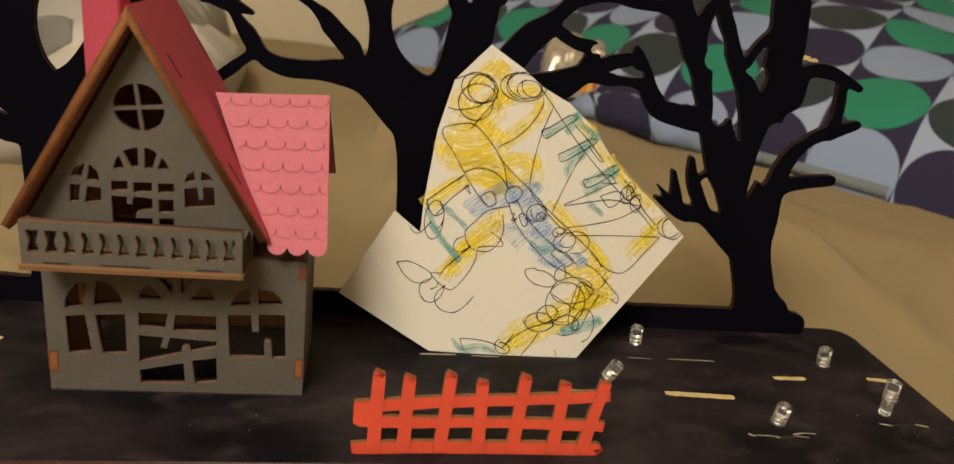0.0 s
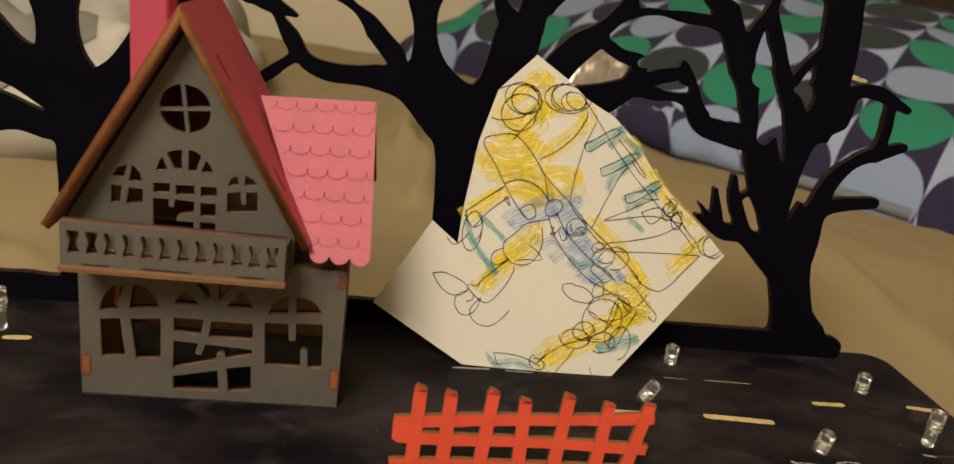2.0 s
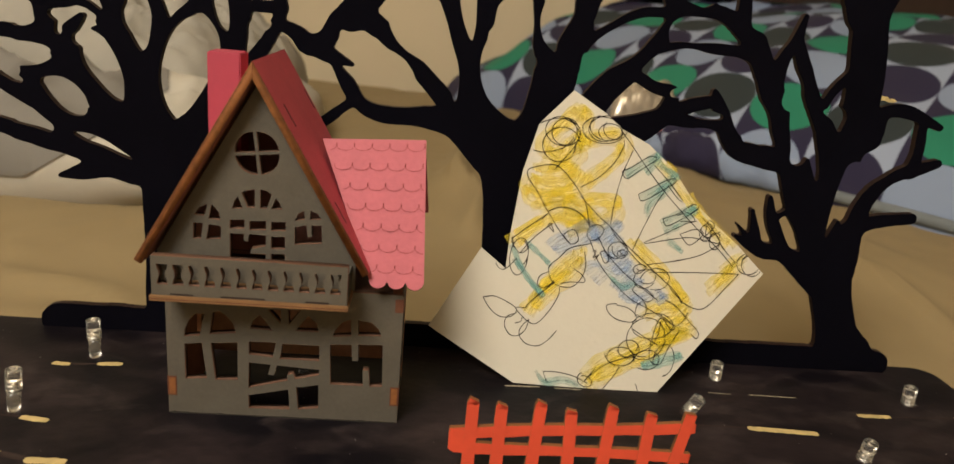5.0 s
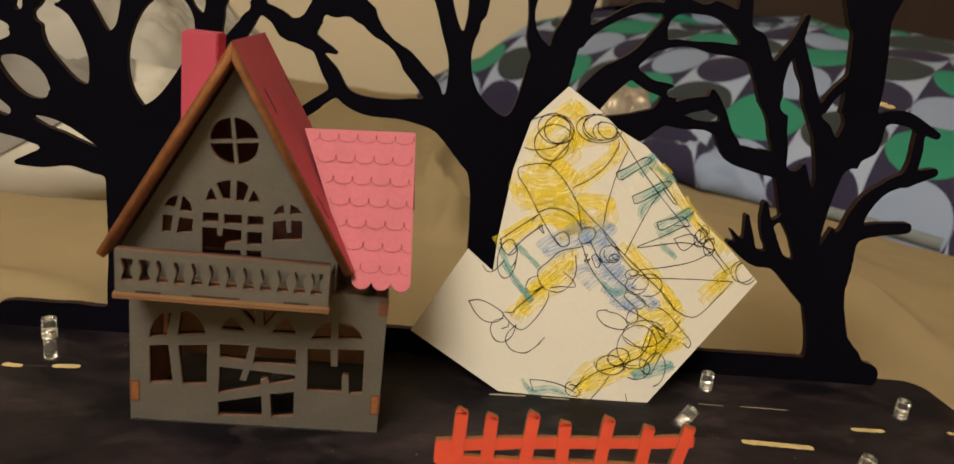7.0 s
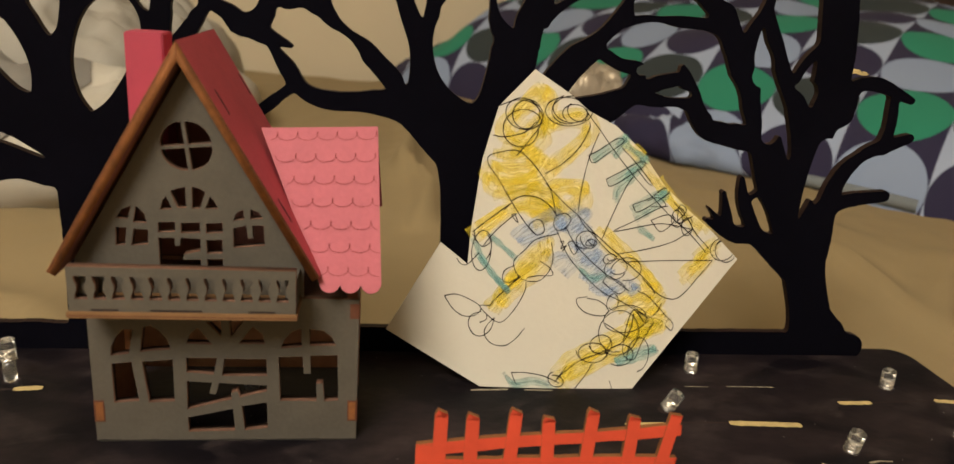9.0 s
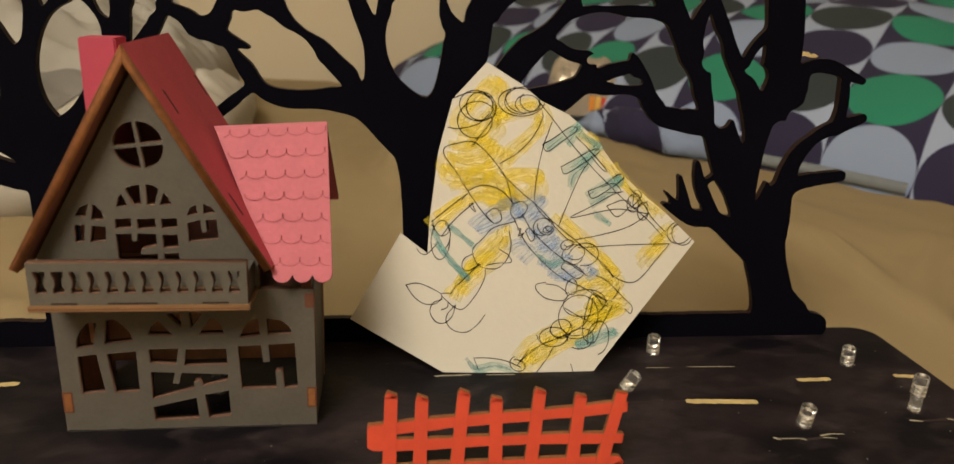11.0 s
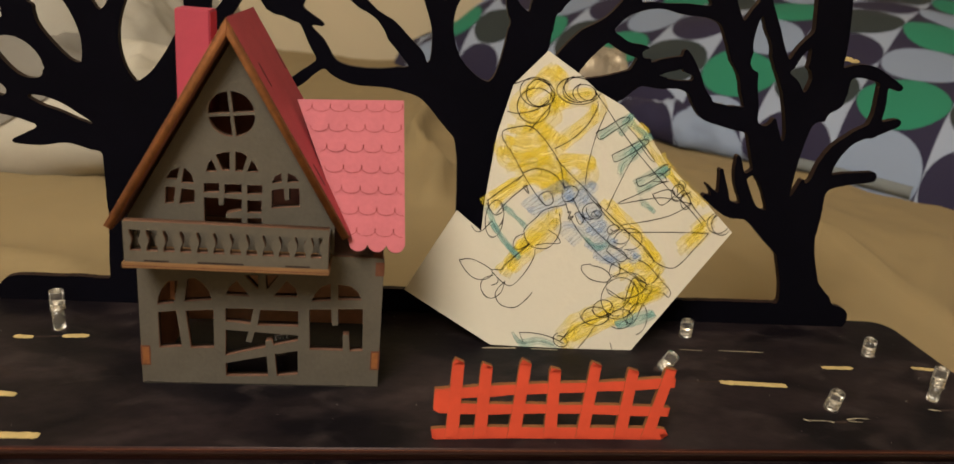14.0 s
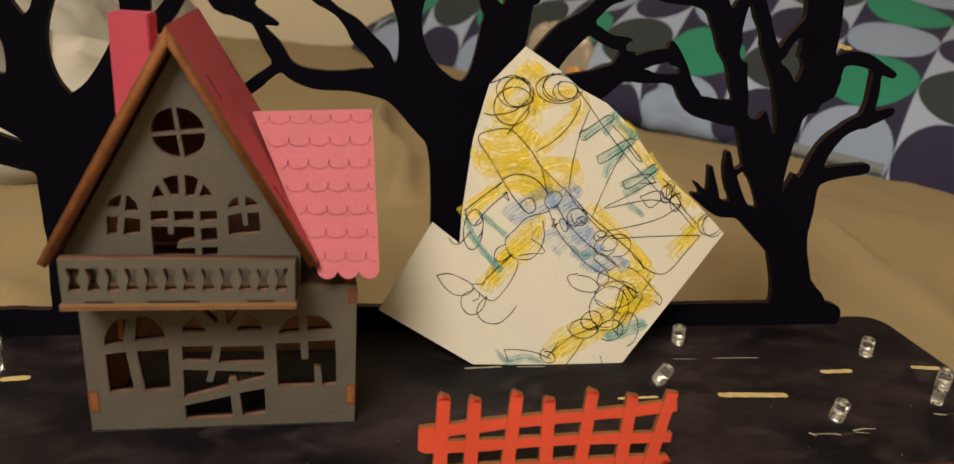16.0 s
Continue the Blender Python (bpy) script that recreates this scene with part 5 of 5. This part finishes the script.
def ribbon(strokes, width, lift, wobble=0.0):
    """Flat strokes laid on the curved sheet, one bmesh."""
    bm = bmesh.new()
    for n, pts in enumerate(strokes):
        line = curve_points(pts, 6)
        prev = None
        for i, p in enumerate(line):
            a, b = line[max(i - 1, 0)], line[min(i + 1, len(line) - 1)]
            d = Vector((b.x - a.x, b.y - a.y))
            d = d.normalized() if d.length > 1e-6 else Vector((1, 0))
            w = width / 2 * (1 + wobble * noise.noise(Vector((p.x * 3, p.y * 3, n))))
            x, z = p.x, p.y
            pair = []
            for s in (-1, 1):
                qx, qz = x - s * d.y * w, z + s * d.x * w
                pair.append(bm.verts.new((qx, paper_y(qx, qz) - 0.016 - lift - 0.0004 * (n % 7), qz)))
            if prev and on_paper(x, z):
                bm.faces.new((prev[0], pair[0], pair[1], prev[1]))
            prev = pair
    return bm


def loop_points(cx, cz, rx, rz, turns):
    """A pen going round and round, never twice the same way."""
    out = []
    for k in range(int(turns * 14) + 1):
        a = k / 14 * 2 * math.pi + cx
        f = 1 + 0.16 * math.sin(k * 0.23 + cz)
        out.append((cx + rx * f * math.cos(a) + 0.06 * math.sin(k * 0.31), cz + rz * f * math.sin(a) + 0.05 * math.cos(k * 0.27)))
    return out


def paper():
    p = thing("paper_drawing", "cream paper cut-out with a child's crayon drawing leaning against the trees", "drawing")
    outline = [(x, max(z, 0.0)) for x, z in PAPER_EDGE]
    bm = plate(outline, [], 0.03, Matrix.Identity(4))
    for f in bm.faces:
        f.material_index = 0
    for k in range(1, 26):
        x = 8.3 + k * 0.5
        bmesh.ops.bisect_plane(bm, geom=bm.verts[:] + bm.edges[:] + bm.faces[:], plane_co=(x, 0, 0), plane_no=(1, 0, 0))
    for k in range(1, 22):
        bmesh.ops.bisect_plane(bm, geom=bm.verts[:] + bm.edges[:] + bm.faces[:], plane_co=(0, k * 0.5, 0), plane_no=(0, 1, 0))
    for v in bm.verts:
        v.co = (v.co.x, paper_y(v.co.x, v.co.y) + v.co.z, v.co.y)
    part("sheet", bm, PAPER, p)
    for n, pts in enumerate(YELLOW_CRAYON):
        for k in range(4):
            line = [(x + 0.2 * math.sin(k * 2.4 + n) + 0.09 * math.sin(3 * z + k), z + 0.22 * math.cos(k * 2.4 + n)) for x, z in pts]
            part("yellow_crayon_stroke", ribbon([line], 0.29, 0.001 + 0.0006 * k, 0.5), YELLOW_WAX, p)
    for pts in BLUE_CRAYON:
        for k in range(3):
            part("blue_crayon_stroke", ribbon([[(x + 0.12 * k - 0.08, z - 0.09 * k) for x, z in pts]], 0.2, 0.004 + 0.0006 * k, 0.6), BLUE_WAX, p)
    for pts in TEAL_CRAYON:
        for k in range(2):
            part("teal_crayon_stroke", ribbon([[(x + 0.09 * k, z - 0.11 * k) for x, z in pts]], 0.19, 0.0062 + 0.0006 * k, 0.6), TEAL_WAX, p)
    for pts in INK + [loop_points(*q) for q in INK_LOOPS]:
        part("pen_line", ribbon([pts], 0.032, 0.008, 0.4), CRAYON_INK, p)


def led(x, y, lean_x, lean_y, turn, stem=0.06):
    """A clear lamp bulb with flat top: a wide head with its cup and leads, on a narrower milky stem."""
    t = thing("led_bulb", "small clear flat-topped bulb fixed in the black base", "bulb", "bulbs on the base")
    at = pose(x, y, 0, lean_x, lean_y, turn)
    def turned(profile, seg=20):
        bm = bmesh.new()
        rings = [[bm.verts.new((r * math.cos(2 * math.pi * k / seg), r * math.sin(2 * math.pi * k / seg), z)) for k in range(seg)] for r, z in profile]
        for a, b in zip(rings, rings[1:]):
            for k in range(seg):
                bm.faces.new((a[k], a[(k + 1) % seg], b[(k + 1) % seg], b[k])).smooth = True
        bm.faces.new(rings[0])
        bm.faces.new(rings[-1])
        bmesh.ops.transform(bm, matrix=at, verts=bm.verts)
        return bm
    clear = part("stem", turned([(0.2, 0), (0.21, stem * 0.5), (0.2, stem)]), MILKY, t)
    clear.visible_shadow = False
    clear = part("head", turned([(0.25, stem + 0.005), (0.258, stem + 0.02), (0.258, stem + 0.05), (0.25, stem + 0.07), (0.25, stem + 0.71), (0.24, stem + 0.74), (0.2, stem + 0.75), (0.1, stem + 0.73), (0.03, stem + 0.7)]), CLEAR, t)
    clear.visible_shadow = False
    bm = turned([(0.17, stem + 0.03), (0.12, stem + 0.11), (0.19, stem + 0.16), (0.12, stem + 0.23), (0.18, stem + 0.33), (0.13, stem + 0.35), (0.05, stem + 0.27)], 7)
    for f in bm.faces:
        f.smooth = False
    for k, v in enumerate(bm.verts):
        v.co += Vector((math.sin(k * 2.3), math.cos(k * 3.1), math.sin(k * 4.7))) * 0.022
    part("cup", bm, LEAD, t)
    bm = bmesh.new()
    box(bm, (-0.17, -0.04, stem + 0.05), (-0.11, 0.04, stem + 0.36), 0, None)
    bmesh.ops.transform(bm, matrix=at, verts=bm.verts)
    part("lead", bm, LEAD, t)
    bm = bmesh.new()
    bmesh.ops.create_circle(bm, cap_ends=True, segments=16, radius=0.27, matrix=pose(x, y, 0.004))
    part("socket", bm, GROOVE, t)


def mark(x0, y0, x1, y1, w, seed, mat=None):
    """A bare streak on the base where the paint is missing, with ragged sides."""
    bm = bmesh.new()
    n = max(6, int(math.hypot(x1 - x0, y1 - y0) / 0.12))
    d = Vector((x1 - x0, y1 - y0)).normalized()
    prev = None
    for k in range(n + 1):
        f = k / n
        taper = min(1.0, 0.62 + 6 * min(f, 1 - f))
        a = w / 2 * taper * (1 + 0.4 * noise.noise(Vector((k * 0.83, seed, 0))))
        b = w / 2 * taper * (1 + 0.4 * noise.noise(Vector((k * 0.83, seed, 7))))
        px, py = x0 + (x1 - x0) * f, y0 + (y1 - y0) * f
        pair = [bm.verts.new((px - d.y * a, py + d.x * a, 0.006)), bm.verts.new((px + d.y * b, py - d.x * b, 0.006))]
        if prev:
            bm.faces.new((prev[0], prev[1], pair[1], pair[0]))
        prev = pair
    return part("bare_streak" if mat is None else "groove", bm, mat or (RAW_MARK if w > 0.11 else SCRATCH), bpy.data.objects["display_base"])


def dust():
    """Pale crumbs of dust strewn over the base."""
    rng = random.Random(5)
    bm = bmesh.new()
    for _ in range(45):
        x, y, r = rng.uniform(-10, 30), rng.uniform(-3.2, 5.4), rng.uniform(0.01, 0.026)
        bmesh.ops.create_icosphere(bm, subdivisions=1, radius=r, matrix=Matrix.Translation((x, y, r * 0.6)))
    ob = part("dust", bm, DUST, None, "pale crumbs of dust on the black base")
    tagged(ob, "pale crumbs of dust strewn on the black base", "dust", "", "stuff")


def road_marks():
    for n, (x0, y0, x1, y1, w) in enumerate([
        (20.0, 0.82, 22.54, 0.66, 0.3), (24.78, 2.12, 26.1, 2.15, 0.26), (28.73, 2.28, 29.95, 2.12, 0.26), (19.37, 3.31, 20.3, 3.27, 0.045),
        (21.0, 3.31, 22.88, 3.26, 0.055), (11.4, 3.0, 12.75, 3.05, 0.1), (13.3, 3.02, 14.35, 3.0, 0.07), (22.2, -1.62, 22.95, -1.65, 0.055),
        (22.0, -1.54, 22.2, -1.7, 0.1), (22.85, -1.65, 23.05, -1.72, 0.1), (23.61, -1.54, 24.05, -1.44, 0.08), (24.05, -1.44, 24.48, -1.48, 0.06),
        (23.62, -1.62, 24.1, -1.7, 0.05), (27.24, -0.78, 27.68, -0.88, 0.09), (28.64, -0.76, 29.05, -0.92, 0.1), (-5.1, 2.9, -4.45, 2.86, 0.26),
        (-3.55, 3.0, -2.68, 3.08, 0.28), (-4.38, -0.76, -3.45, -0.9, 0.26), (-3.15, -3.0, -1.95, -3.02, 0.32), (-4.9, -2.55, -4.0, -2.7, 0.2), (16.31, 0.79, 17.78, 0.81, 0.14)]):
        mark(x0, y0, x1, y1, w, n * 1.7)
    for n, (x0, y0, x1, y1, w) in enumerate([(17.9, 0.85, 20.0, 0.84, 0.09), (26.1, 2.15, 28.73, 2.28, 0.06), (-4.45, 2.88, -3.55, 3.0, 0.12), (27.68, -0.84, 28.64, -0.8, 0.14), (-5.4, -0.66, -4.4, -0.72, 0.1), (-4.0, -2.75, -3.15, -2.95, 0.26), (23.05, -1.72, 23.6, -1.66, 0.14)]):
        mark(x0, y0, x1, y1, w, n * 2.3, GROOVE)


def fence():
    """Crooked strips glued to one another, painted in front, with dull bare tops and backs."""
    f = thing("toy_fence", "crooked orange-red cut-out picket fence leaning back slightly on the base", "fence")
    def rail(name, pts, widths, front):
        bm = bmesh.new()
        line = curve_points([(x, z, w) for (x, z), w in zip(pts, widths)], 5)
        rings = []
        for i, q in enumerate(line):
            a, b = line[max(i - 1, 0)], line[min(i + 1, len(line) - 1)]
            d = Vector((b.x - a.x, b.y - a.y)).normalized() * q.z / 2
            ring = []
            for s, back in ((1, 0), (-1, 0), (-1, 0.16), (1, 0.16)):
                x, z = q.x - s * d.y, max(q.y + s * d.x, 0)
                z = max(z + 0.025 * noise.noise(Vector((x * 2.6, z * 2.6, s + 3.0))), 0) * 0.91
                x += (x - 8) * 0.008 * z
                ring.append(bm.verts.new((x, -3.0 + 0.02 * (x - 9.2) + 0.16 * z + front + back, z)))
            rings.append(ring)
        for a, b in zip(rings, rings[1:]):
            for k in range(4):
                bm.faces.new((a[k], a[(k + 1) % 4], b[(k + 1) % 4], b[k])).material_index = 0 if k == 0 else 1
        for ring in (rings[0], rings[-1]):
            bm.faces.new(ring).material_index = 1
        part(name, bm, FENCE, f, mats=(FENCE_EDGE,))
    rail("bottom_rail", [(9.14, 0.18), (9.5, 0.21), (12, 0.24), (14.5, 0.22), (16.3, 0.2), (16.52, 0.17)], [0.3, 0.38, 0.4, 0.4, 0.4, 0.2], 0)
    rail("rail", [(9.3, 1.14), (10.5, 1.08), (12, 1.1), (14, 1.09), (16.3, 1.02), (16.5, 1.01)], [0.4, 0.36, 0.33, 0.32, 0.34, 0.22], -0.02)
    rail("rail", [(9.16, 1.55), (9.8, 1.62), (11.86, 1.78), (14, 1.88), (16.3, 2.04), (16.56, 2.06)], [0.4, 0.38, 0.36, 0.34, 0.36, 0.26], -0.01)
    rail("joint", [(9.13, 1.36), (9.3, 1.36), (9.62, 1.33), (9.8, 1.33)], [0.6, 0.78, 0.7, 0.3], -0.03)
    for xb, xt, zt in [(9.75, 9.77, 2.63), (10.61, 10.62, 2.52), (11.66, 11.78, 2.64), (12.8, 12.71, 2.42), (13.82, 13.94, 2.61), (15.06, 15.14, 2.43), (15.95, 16.33, 2.5)]:
        rail("picket", [(xb, 0.1), (xb + (xt - xb) * 0.45, 1.2), (xt, zt - 0.06), (xt + 0.01, zt)], [0.4, 0.37, 0.35, 0.3], -0.04)


room()
bed()
bedding()
packet()
pencil()
board()
trees()
house()
paper()
fence()
led(-3.85, 3.57, 0, 0, 0, 0.74)
led(4.09, 2.19, 0, 0, 15)
led(-4.77, -0.36, 0, 4, 40, 0.7)
led(27.38, 3.2, 4, -6, 10)
led(23.37, -0.9, 10, 2, 0)
led(18.03, 1.66, 6, 27, 0)
led(20.02, 4.41, 2, -4, 30)
led(27.86, -0.14, 0, 1, 0, 0.58)
road_marks()
dust()
